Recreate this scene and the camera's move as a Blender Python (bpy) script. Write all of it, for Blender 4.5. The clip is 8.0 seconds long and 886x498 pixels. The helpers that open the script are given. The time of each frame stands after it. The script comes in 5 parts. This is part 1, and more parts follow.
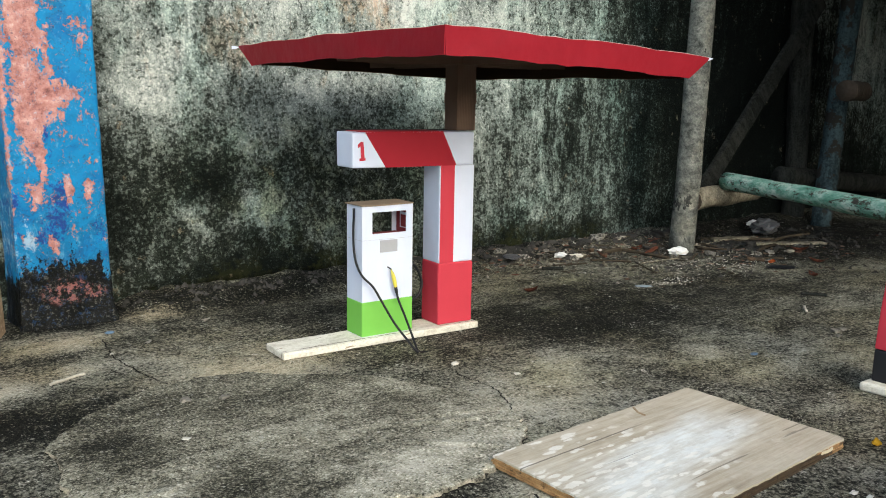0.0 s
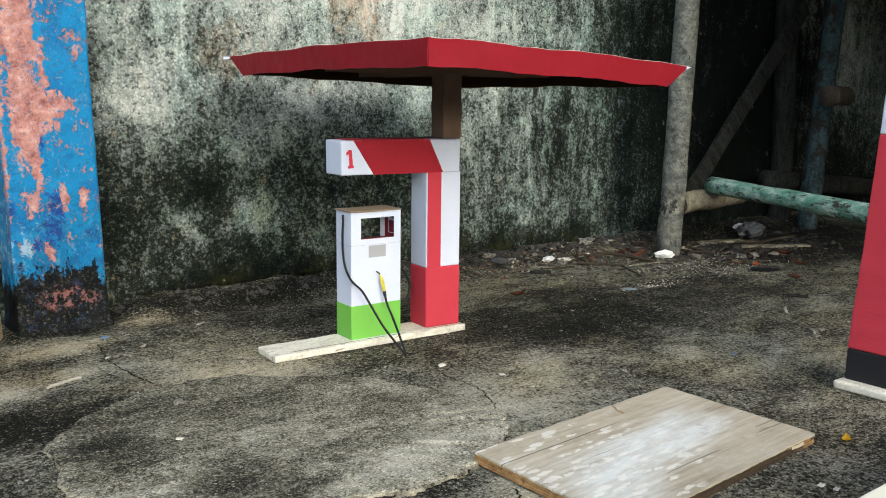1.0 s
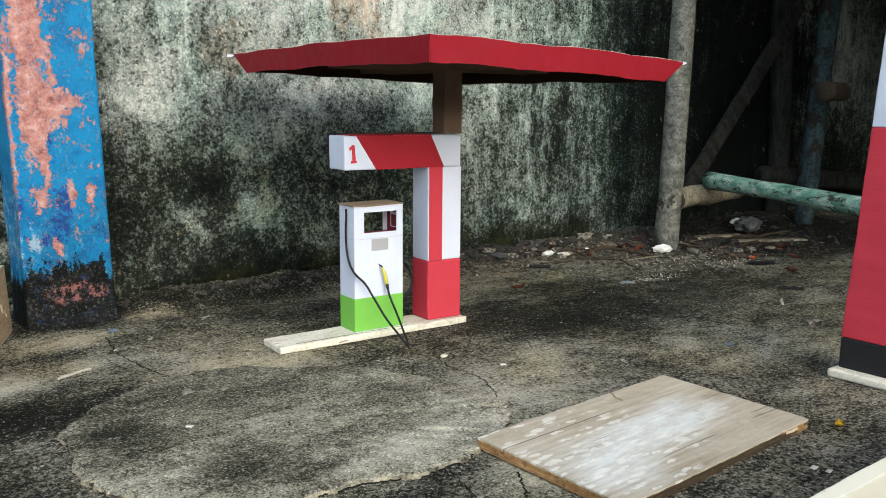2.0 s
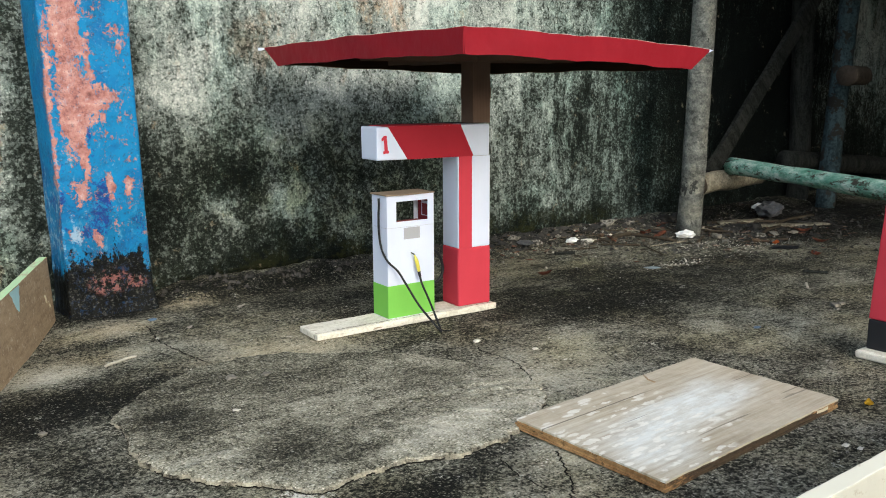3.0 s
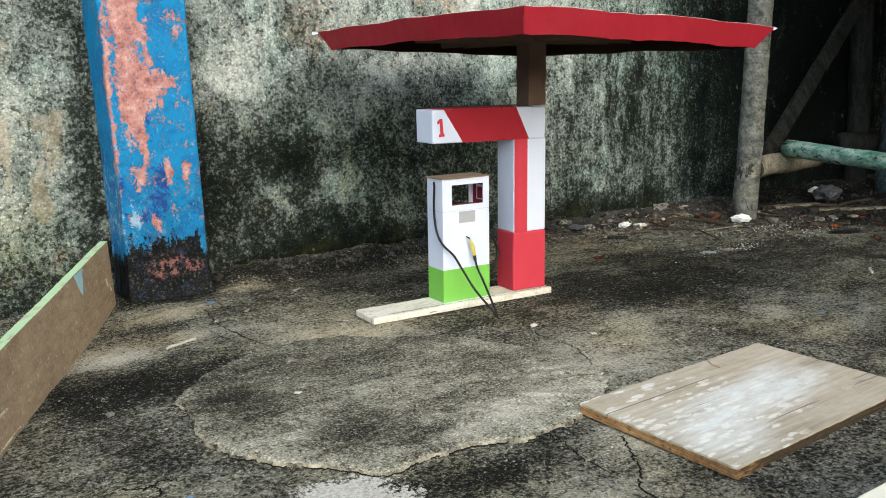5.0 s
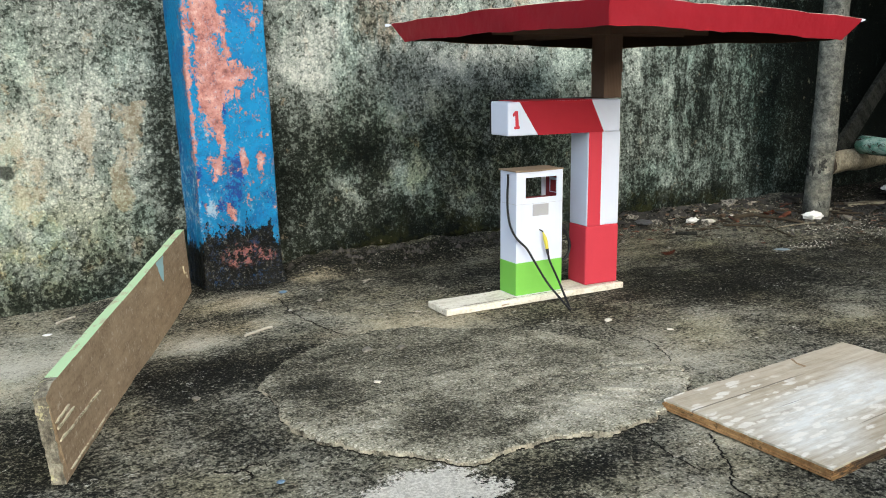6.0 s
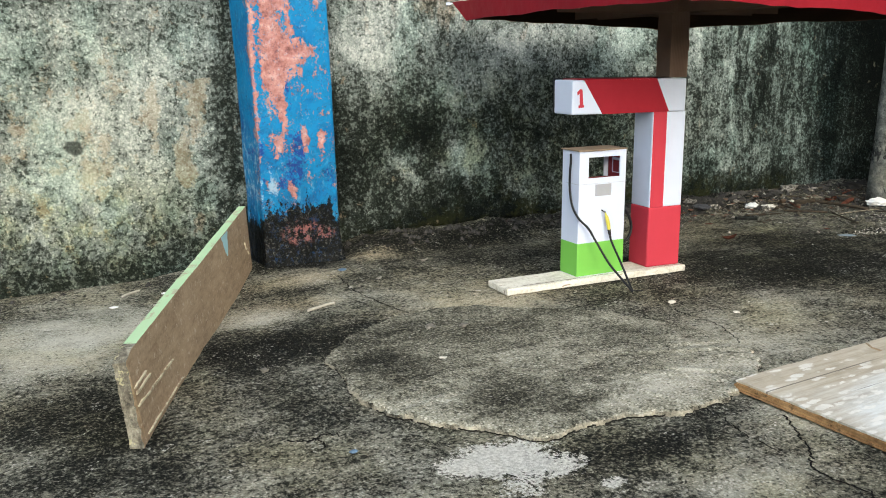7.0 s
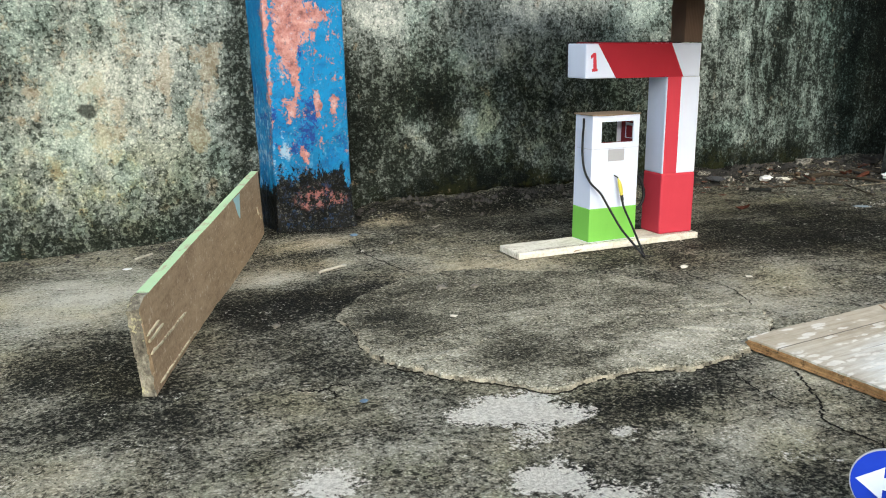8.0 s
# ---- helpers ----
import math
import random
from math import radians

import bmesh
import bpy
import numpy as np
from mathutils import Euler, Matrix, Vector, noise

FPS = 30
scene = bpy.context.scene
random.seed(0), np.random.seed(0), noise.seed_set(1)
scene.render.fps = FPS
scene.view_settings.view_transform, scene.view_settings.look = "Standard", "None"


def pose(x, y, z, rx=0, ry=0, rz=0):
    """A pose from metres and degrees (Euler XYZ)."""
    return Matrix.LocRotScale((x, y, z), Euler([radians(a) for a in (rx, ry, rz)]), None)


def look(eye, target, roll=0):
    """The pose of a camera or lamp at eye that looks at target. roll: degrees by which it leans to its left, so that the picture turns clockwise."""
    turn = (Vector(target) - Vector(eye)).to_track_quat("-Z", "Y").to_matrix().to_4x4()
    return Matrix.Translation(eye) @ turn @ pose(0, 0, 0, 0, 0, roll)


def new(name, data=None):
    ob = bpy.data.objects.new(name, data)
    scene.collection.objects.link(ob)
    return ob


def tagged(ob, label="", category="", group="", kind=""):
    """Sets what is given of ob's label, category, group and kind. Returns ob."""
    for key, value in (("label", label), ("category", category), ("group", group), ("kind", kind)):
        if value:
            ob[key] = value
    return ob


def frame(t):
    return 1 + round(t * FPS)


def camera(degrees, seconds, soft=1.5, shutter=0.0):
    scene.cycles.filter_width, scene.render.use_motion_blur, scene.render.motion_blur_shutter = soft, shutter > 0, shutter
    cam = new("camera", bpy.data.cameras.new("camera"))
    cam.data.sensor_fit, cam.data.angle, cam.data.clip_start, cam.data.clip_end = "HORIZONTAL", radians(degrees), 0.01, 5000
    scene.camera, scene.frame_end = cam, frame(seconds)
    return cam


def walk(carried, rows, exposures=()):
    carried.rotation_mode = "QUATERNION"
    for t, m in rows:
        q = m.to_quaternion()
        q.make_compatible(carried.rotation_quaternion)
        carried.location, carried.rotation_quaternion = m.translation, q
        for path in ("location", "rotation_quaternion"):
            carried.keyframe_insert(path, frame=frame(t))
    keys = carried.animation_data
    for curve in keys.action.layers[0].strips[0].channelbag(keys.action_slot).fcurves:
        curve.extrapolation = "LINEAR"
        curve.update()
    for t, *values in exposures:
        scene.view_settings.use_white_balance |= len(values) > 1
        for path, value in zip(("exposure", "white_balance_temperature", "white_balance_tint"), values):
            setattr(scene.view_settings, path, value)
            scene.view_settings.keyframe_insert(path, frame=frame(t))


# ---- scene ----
cam = camera(55.0, 8.0, soft=1.0)
PATH = [
    (0, (0.005, -0.096, 0.547), (1.215, 1.457, 0.198), 1.0),
    (0.5, (-0.003, -0.126, 0.554), (1.213, 1.424, 0.211), 0.8),
    (1, (-0.01, -0.147, 0.556), (1.209, 1.401, 0.218), 0.7),
    (2.5, (-0.063, -0.179, 0.548), (1.154, 1.37, 0.202), 0.3),
    (3, (-0.093, -0.181, 0.555), (1.098, 1.383, 0.187), -0.3),
    (3.5, (-0.107, -0.181, 0.553), (1.064, 1.395, 0.172), -0.5),
    (4, (-0.106, -0.176, 0.547), (1.052, 1.409, 0.164), -0.7),
    (5.5, (-0.134, -0.136, 0.547), (0.932, 1.506, 0.14), -0.8),
    (6, (-0.164, -0.119, 0.543), (0.85, 1.555, 0.133), -0.7),
    (6.5, (-0.185, -0.107, 0.535), (0.788, 1.59, 0.118), -0.7),
    (7, (-0.204, -0.094, 0.522), (0.724, 1.622, 0.085), -0.5),
    (7.5, (-0.216, -0.092, 0.498), (0.69, 1.63, 0.04), -0.3),
    (8, (-0.208, -0.103, 0.478), (0.691, 1.619, 0.004), -0.3),
]
walk(cam, [(t, look(eye, target, roll)) for t, eye, target, roll in PATH], [(0.0, 0.49, 6100, 4), (1.0, 0.43, 6100, 4), (3.0, 0.43, 6100, 4), (4.0, 0.47, 6100, 4), (6.0, 0.52, 6100, 4), (8.0, 0.58, 6100, 4)])

# ---- world, sun and exposure ----
world = bpy.data.worlds.new("sky")
scene.world = world
world.use_nodes = True
wn = world.node_tree.nodes
sky = wn.new("ShaderNodeTexSky")
sky.sky_type = "NISHITA"
sky.sun_disc = False
sky.sun_elevation = radians(30)
sky.sun_rotation = radians(190)
sky.dust_density = 4.0
sky.air_density = 1.2
world.node_tree.links.new(sky.outputs[0], wn["Background"].inputs[0])
wn["Background"].inputs[1].default_value = 0.18
sun_data = bpy.data.lights.new("sun", "SUN")
sun_data.energy, sun_data.angle, sun_data.color = 1.35, radians(75), (1.0, 0.98, 0.95)
sun = new("sun", sun_data)
sun.matrix_world = look((-2.3, -2.45, 1.95), (0.0, 0.0, 0.0))


# ---- material helpers ----
class Mat:
    """A node material with short names for the nodes in use."""

    def __init__(self, name, rough=0.8, metal=0.0, gloss=0.15):
        self.mat = bpy.data.materials.new(name)
        self.mat.use_nodes = True
        self.nt = self.mat.node_tree
        self.bsdf = self.nt.nodes["Principled BSDF"]
        self.bsdf.inputs["Roughness"].default_value = rough
        self.bsdf.inputs["Metallic"].default_value = metal
        self.bsdf.inputs["Specular IOR Level"].default_value = gloss
        self.geo = self.nt.nodes.new("ShaderNodeNewGeometry")
        self.tex = self.nt.nodes.new("ShaderNodeTexCoord")
        self.pos, self.obj = self.geo.outputs["Position"], self.tex.outputs["Object"]

    def put(self, socket, value):
        if isinstance(value, bpy.types.NodeSocket):
            self.nt.links.new(value, socket)
        elif isinstance(value, (tuple, list)) and len(value) == 3 and socket.type == "RGBA":
            socket.default_value = (*value, 1.0)
        else:
            socket.default_value = value

    def m(self, op, a, b=0.0, clamp=False):
        node = self.nt.nodes.new("ShaderNodeMath")
        node.operation, node.use_clamp = op, clamp
        self.put(node.inputs[0], a)
        self.put(node.inputs[1], b)
        return node.outputs[0]

    def v(self, op, a, b):
        node = self.nt.nodes.new("ShaderNodeVectorMath")
        node.operation = op
        self.put(node.inputs[0], a)
        self.put(node.inputs[1], b)
        return node.outputs["Value"] if op in ("LENGTH", "DOT_PRODUCT") else node.outputs[0]

    def noise(self, scale, detail=4.0, rough=0.6, vec=None, out="Fac"):
        node = self.nt.nodes.new("ShaderNodeTexNoise")
        node.inputs["Scale"].default_value = scale
        node.inputs["Detail"].default_value = detail
        node.inputs["Roughness"].default_value = rough
        self.put(node.inputs["Vector"], vec or self.pos)
        return node.outputs[out]

    def voronoi(self, scale, vec=None, out="Distance", feature="F1"):
        node = self.nt.nodes.new("ShaderNodeTexVoronoi")
        node.feature = feature
        node.inputs["Scale"].default_value = scale
        self.put(node.inputs["Vector"], vec or self.pos)
        return node.outputs[out]

    def wave(self, scale, distort, vec, axis="X"):
        node = self.nt.nodes.new("ShaderNodeTexWave")
        node.bands_direction = axis
        node.inputs["Scale"].default_value = scale
        node.inputs["Distortion"].default_value = distort
        node.inputs["Detail"].default_value = 3.0
        self.put(node.inputs["Vector"], vec)
        return node.outputs["Fac"]

    def scaled(self, vec, by, turn=(0, 0, 0)):
        node = self.nt.nodes.new("ShaderNodeMapping")
        self.put(node.inputs["Vector"], vec)
        node.inputs["Scale"].default_value = by
        node.inputs["Rotation"].default_value = [radians(a) for a in turn]
        return node.outputs[0]

    def warped(self, vec, scale, amount):
        shift = self.v("SUBTRACT", self.noise(scale, 3, 0.6, vec, "Color"), (0.5, 0.5, 0.5))
        return self.v("ADD", vec, self.v("MULTIPLY", shift, (amount, amount, amount)))

    def step(self, value, low, high):
        node = self.nt.nodes.new("ShaderNodeMapRange")
        node.interpolation_type = "SMOOTHSTEP"
        self.put(node.inputs["Value"], value)
        node.inputs["From Min"].default_value, node.inputs["From Max"].default_value = low, high
        return node.outputs["Result"]

    def blob(self, vec, at, radius):
        """1 in the middle of an ellipsoid, falling to 0 at its rim; a radius of 0 leaves that axis out."""
        inverse = tuple(1.0 / r if r else 0.0 for r in radius)
        far = self.v("LENGTH", self.v("MULTIPLY", self.v("SUBTRACT", vec, at), inverse), (0, 0, 0))
        return self.step(far, 1.0, 0.0)

    def field(self, vec, base, blobs):
        """base plus a sum of blobs (at, radius, amount)."""
        total = base
        for at, radius, amount in blobs:
            total = self.m("ADD", total, self.m("MULTIPLY", self.blob(vec, at, radius), amount))
        return total

    def speckle(self, tone, scale, amount, mid=0.5, vec=None, detail=3):
        """Crisp light and dark grains added to a tone."""
        grain = self.step(self.noise(scale, detail, 0.65, vec), mid - 0.05, mid + 0.05)
        return self.m("ADD", tone, self.m("MULTIPLY", self.m("SUBTRACT", grain, 0.5), amount))

    def grains(self, tone, scale, amount, vec=None):
        """Round grains of differing brightness with dark joints, added to a tone."""
        cell = self.axis(self.voronoi(scale, vec, "Color"), "X")
        body = self.step(self.voronoi(scale, vec), 0.62, 0.22)
        return self.m("ADD", tone, self.m("MULTIPLY", self.m("SUBTRACT", self.m("MULTIPLY", cell, body), 0.30), amount))

    def ramp(self, fac, stops):
        node = self.nt.nodes.new("ShaderNodeValToRGB")
        while len(node.color_ramp.elements) < len(stops):
            node.color_ramp.elements.new(0.5)
        for element, (at, colour) in zip(node.color_ramp.elements, stops):
            element.position = at
            element.color = (*colour, 1.0)
        self.put(node.inputs[0], fac)
        return node.outputs[0]

    def mix(self, fac, a, b, mode="MIX"):
        node = self.nt.nodes.new("ShaderNodeMix")
        node.data_type, node.blend_type = "RGBA", mode
        self.put(node.inputs["Factor"], fac)
        self.put(node.inputs[6], a)
        self.put(node.inputs[7], b)
        return node.outputs[2]

    def axis(self, vec, name):
        node = self.nt.nodes.new("ShaderNodeSeparateXYZ")
        self.put(node.inputs[0], vec)
        return node.outputs[name]

    def done(self, colour, rough=None, height=None, depth=0.002, strength=0.6):
        self.put(self.bsdf.inputs["Base Color"], colour)
        if rough is not None:
            self.put(self.bsdf.inputs["Roughness"], rough)
        if height is not None:
            bump = self.nt.nodes.new("ShaderNodeBump")
            bump.inputs["Strength"].default_value = strength
            bump.inputs["Distance"].default_value = depth
            self.put(bump.inputs["Height"], height)
            self.put(self.bsdf.inputs["Normal"], bump.outputs[0])
        return self.mat


def plain(name, colour, rough=0.7, vary=0.15, grain=60.0, depth=0.0006, metal=0.0, gloss=0.15):
    """A material of one colour with faint blotches and a fine grain."""
    g = Mat(name, rough, metal, gloss)
    a, b = g.noise(grain, 5, 0.65, g.obj), g.noise(grain / 9, 3, 0.5, g.obj)
    dark = tuple(c * (1 - vary) for c in colour)
    light = tuple(min(1.0, c * (1 + vary * 0.6)) for c in colour)
    tone = g.m("ADD", g.m("MULTIPLY", a, 0.4), g.m("MULTIPLY", b, 0.6))
    return g.done(g.ramp(tone, [(0.38, dark), (0.62, light)]), None, a, depth, 0.4)


def wall_material():
    g = Mat("mouldy_shaded_plaster", 0.92)
    p = g.warped(g.warped(g.pos, 4.0, 0.14), 17.0, 0.13)
    q = g.warped(g.pos, 30.0, 0.016)
    lump = g.noise(8.0, 9, 0.72, q)
    big = g.noise(3.0, 5, 0.6, g.pos)
    mould = g.noise(20.0, 10, 0.74, q)
    blotch = g.noise(55.0, 6, 0.78, q)
    fine = g.noise(150.0, 5, 0.8, g.pos)
    thin = g.noise(34.0, 8, 0.66, g.scaled(g.warped(g.pos, 6.0, 0.05), (1.0, 1.0, 0.085)))
    wide = g.noise(11.0, 5, 0.6, g.scaled(p, (1.0, 1.0, 0.14)))
    tone = g.m("ADD", 0.500, g.m("MULTIPLY", g.m("SUBTRACT", mould, 0.5), 0.30))
    tone = g.m("ADD", tone, g.m("MULTIPLY", g.m("SUBTRACT", big, 0.5), 0.32))
    tone = g.m("ADD", tone, g.m("MULTIPLY", g.m("SUBTRACT", lump, 0.5), 0.60))
    drip = g.field(g.pos, 0.25, [((2.30, 0, 0.60), (0.75, 0, 1.2), 1.0), ((3.9, 0, 0.7), (1.3, 0, 1.2), 1.0), ((1.5, 0, 0.85), (0.5, 0, 0.3), 0.8), ((0.85, 0, 0.7), (0.3, 0, 0.3), 0.6)])
    both = g.m("ADD", g.m("MULTIPLY", g.m("SUBTRACT", thin, 0.5), 0.75), g.m("MULTIPLY", g.m("SUBTRACT", wide, 0.5), 0.60))
    tone = g.m("ADD", tone, g.m("MULTIPLY", both, drip))
    tone = g.field(p, tone, [
        ((1.40, 0, 0.95), (1.3, 0, 0.46), 0.28), ((0.80, 0, 0.60), (0.20, 0, 0.26), 0.14), ((0.78, 0, 0.55), (0.05, 0, 0.16), 0.08), ((1.68, 0, 0.60), (0.17, 0, 0.24), 0.15),
        ((1.95, 0, 0.55), (0.26, 0, 0.40), 0.13), ((2.30, 0, 0.85), (0.3, 0, 0.20), 0.06), ((2.05, 0, 0.22), (0.34, 0, 0.16), 0.06), ((2.36, 0, 0.16), (0.20, 0, 0.12), 0.07),
        ((0.88, 0, 0.19), (0.06, 0, 0.10), 0.20), ((1.12, 0, 0.23), (0.14, 0, 0.09), 0.13), ((1.28, 0, 0.12), (0.12, 0, 0.06), 0.13), ((0.76, 0, 0.14), (0.06, 0, 0.06), 0.10), ((0.98, 0, 0.12), (0.05, 0, 0.03), 0.06),
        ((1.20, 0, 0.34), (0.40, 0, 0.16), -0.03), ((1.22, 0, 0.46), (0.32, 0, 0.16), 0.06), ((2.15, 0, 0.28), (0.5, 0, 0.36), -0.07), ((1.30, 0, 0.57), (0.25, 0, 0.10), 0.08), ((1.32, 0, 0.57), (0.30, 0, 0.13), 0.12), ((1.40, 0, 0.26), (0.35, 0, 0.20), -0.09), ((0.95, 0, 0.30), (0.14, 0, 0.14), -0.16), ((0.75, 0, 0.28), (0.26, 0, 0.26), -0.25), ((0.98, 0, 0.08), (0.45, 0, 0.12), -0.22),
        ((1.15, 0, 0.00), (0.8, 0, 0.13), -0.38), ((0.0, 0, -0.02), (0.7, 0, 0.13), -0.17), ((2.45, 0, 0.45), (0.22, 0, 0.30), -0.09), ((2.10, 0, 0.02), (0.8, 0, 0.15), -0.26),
        # lean-to shade, and the light at its far top, put into the tone
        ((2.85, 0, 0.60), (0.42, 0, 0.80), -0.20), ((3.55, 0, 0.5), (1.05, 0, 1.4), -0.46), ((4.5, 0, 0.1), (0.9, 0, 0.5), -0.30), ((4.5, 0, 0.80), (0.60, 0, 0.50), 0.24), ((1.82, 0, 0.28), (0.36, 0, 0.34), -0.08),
        ((0.05, 0, 0.42), (0.46, 0, 0.60), 0.21), ((-0.05, 0, 0.50), (0.09, 0, 0.08), -0.15), ((-0.16, 0, 0.40), (0.12, 0, 0.10), -0.10), ((0.09, 0, 0.40), (0.05, 0, 0.10), -0.07), ((-0.02, 0, 0.22), (0.20, 0, 0.08), 0.06),
        # narrow darker bands where the wall meets the pillar
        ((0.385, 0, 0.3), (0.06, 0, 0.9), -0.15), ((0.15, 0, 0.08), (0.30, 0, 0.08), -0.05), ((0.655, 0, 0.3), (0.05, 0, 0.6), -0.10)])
    # mould grows in crisp ragged colonies: the denser it is, the fewer flecks of plaster are left bare
    colony = g.m("ADD", g.m("MULTIPLY", g.m("SUBTRACT", g.noise(32.0, 9, 0.78, q), 0.5), 0.58), g.m("MULTIPLY", g.m("SUBTRACT", g.noise(92.0, 5, 0.72, q), 0.5), 1.35))
    bare = g.step(g.m("ADD", g.m("MULTIPLY", g.m("SUBTRACT", tone, 0.5), 0.62), colony), -0.060, 0.050)
    shade = g.m("ADD", tone, g.m("MULTIPLY", g.m("SUBTRACT", blotch, 0.5), 0.65))
    shade = g.m("ADD", shade, g.m("MULTIPLY", g.m("SUBTRACT", fine, 0.5), 0.75))
    shade = g.grains(shade, 150.0, 0.20, q)
    shade = g.speckle(shade, 280.0, 0.05)
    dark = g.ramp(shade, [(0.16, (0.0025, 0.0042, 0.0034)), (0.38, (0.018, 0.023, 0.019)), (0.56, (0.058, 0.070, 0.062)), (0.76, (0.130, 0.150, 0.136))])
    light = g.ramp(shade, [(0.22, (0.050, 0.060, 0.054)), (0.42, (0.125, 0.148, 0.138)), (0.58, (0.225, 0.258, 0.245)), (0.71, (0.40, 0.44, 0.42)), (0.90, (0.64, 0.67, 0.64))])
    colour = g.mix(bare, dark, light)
    # bare tan plaster, pinkish rust, teal algae and moss
    tan = g.field(g.warped(q, 9.0, 0.08), g.m("ADD", -0.185, g.m("ADD", g.m("MULTIPLY", g.noise(14.0, 9, 0.76, q), 0.95), g.m("MULTIPLY", blotch, 0.25))), [
        ((-0.05, 0, 0.36), (0.5, 0, 0.4), 0.07), ((0.29, 0, 0.42), (0.055, 0, 0.12), 0.27), ((0.26, 0, 0.27), (0.04, 0, 0.14), 0.22), ((0.19, 0, 0.38), (0.02, 0, 0.12), 0.18), ((0.0, 0, 0.3), (0.4, 0, 0.5), 0.03),
        ((0.02, 0, 0.38), (0.05, 0, 0.04), 0.13), ((0.05, 0, 0.27), (0.08, 0, 0.06), 0.10), ((1.40, 0, 0.80), (0.3, 0, 0.2), 0.10), ((0.2, 0, 0.64), (0.10, 0, 0.06), 0.12)])
    colour = g.mix(g.m("MULTIPLY", g.step(tan, 0.52, 0.58), 0.70), colour, g.mix(0.40, (0.41, 0.335, 0.240), colour))
    rust = g.field(p, g.m("MULTIPLY", g.noise(12.0, 7, 0.75, g.scaled(q, (1, 1, 0.4))), 0.8), [((1.36, 0, 0.60), (0.14, 0, 0.14), 0.14), ((0.17, 0, 0.075), (0.12, 0, 0.045), 0.22), ((0.29, 0, 0.11), (0.03, 0, 0.04), 0.25), ((1.45, 0, 0.82), (0.22, 0, 0.16), 0.18), ((1.05, 0, 0.70), (0.34, 0, 0.16), 0.12), ((0.0, 0, 0.32), (0.2, 0, 0.10), 0.08)])
    colour = g.mix(g.m("MULTIPLY", g.step(rust, 0.48, 0.60), 0.7), colour, (1.0, 0.72, 0.58), "MULTIPLY")
    green = g.step(g.noise(5.3, 6, 0.7, g.scaled(q, (1, 1, 0.6))), 0.47, 0.62)
    colour = g.mix(g.m("MULTIPLY", green, 0.40), colour, (0.76, 1.0, 0.96), "MULTIPLY")
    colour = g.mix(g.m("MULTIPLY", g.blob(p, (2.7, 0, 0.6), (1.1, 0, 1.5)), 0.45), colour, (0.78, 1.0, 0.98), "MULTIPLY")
    olive = g.m("MULTIPLY", g.step(g.noise(7.0, 7, 0.75, q), 0.42, 0.58), g.m("ADD", g.blob(p, (1.30, 0, 0.28), (0.85, 0, 0.36)), g.blob(p, (0.0, 0, 0.10), (0.6, 0, 0.25))))
    colour = g.mix(g.m("MULTIPLY", olive, 0.8), colour, (1.0, 0.97, 0.70), "MULTIPLY")
    moss = g.m("MULTIPLY", g.step(g.noise(14, 7, 0.78, q), 0.46, 0.56), g.blob(p, (1.6, 0, 0.0), (1.5, 0, 0.15)))
    colour = g.mix(g.m("MULTIPLY", moss, 0.8), colour, (0.034, 0.037, 0.010))
    colour = g.mix(g.blob(p, (-0.05, 0, 0.30), (0.55, 0, 0.8)), colour, (1.0, 0.975, 0.90), "MULTIPLY")
    # hole painted on as a ragged disc, its inner dark put into the colour
    hole = g.step(g.v("LENGTH", g.v("MULTIPLY", g.v("SUBTRACT", q, (-0.005, 0, 0.318)), (1, 0, 1)), (0, 0, 0)), 0.023, 0.016)
    colour = g.mix(g.m("MULTIPLY", hole, 0.8), colour, (0.02, 0.022, 0.018))
    height = g.m("ADD", g.m("MULTIPLY", fine, 0.6), g.m("ADD", g.m("MULTIPLY", blotch, 0.5), g.m("MULTIPLY", bare, -0.10)))
    return g.done(colour, None, height, 0.009, 0.8)


def crusted(g, tone, q, fine, scale, dark_stops, light_stops):
    """Worn concrete: pale aggregate showing crisply through a dark crust, the more the higher the tone."""
    blotch = g.noise(34.0, 6, 0.75, q)
    crust = g.m("ADD", g.m("MULTIPLY", g.m("SUBTRACT", g.noise(scale, 6, 0.80, q), 0.5), 1.75), g.m("MULTIPLY", g.m("SUBTRACT", blotch, 0.5), 0.30))
    bare = g.step(g.m("ADD", g.m("MULTIPLY", g.m("SUBTRACT", tone, 0.52), 0.62), crust), -0.085, 0.150)
    shade = g.m("ADD", tone, g.m("MULTIPLY", g.m("SUBTRACT", fine, 0.5), 1.05))
    shade = g.m("ADD", shade, g.m("MULTIPLY", g.m("SUBTRACT", blotch, 0.5), 0.40))
    shade = g.grains(shade, 240.0, 0.50, q)
    colour = g.mix(bare, g.ramp(shade, dark_stops), g.ramp(shade, light_stops))
    # sparse crumbs of pale stone
    for size, share, strength, stone in ((200.0, 0.74, 0.55, (0.36, 0.35, 0.30)), (120.0, 0.90, 0.75, (0.46, 0.45, 0.40)), (160.0, 0.80, 0.70, (0.010, 0.011, 0.009))):
        cell = g.axis(g.voronoi(size, q, "Color"), "Y")
        crumb = g.m("MULTIPLY", g.step(g.voronoi(size, q), 0.42, 0.24), g.step(cell, share, share + 0.10))
        colour = g.mix(g.m("MULTIPLY", crumb, strength), colour, stone)
    return colour, g.m("ADD", g.m("MULTIPLY", fine, 0.8), g.m("ADD", g.m("MULTIPLY", blotch, 0.4), g.m("MULTIPLY", bare, 0.12)))


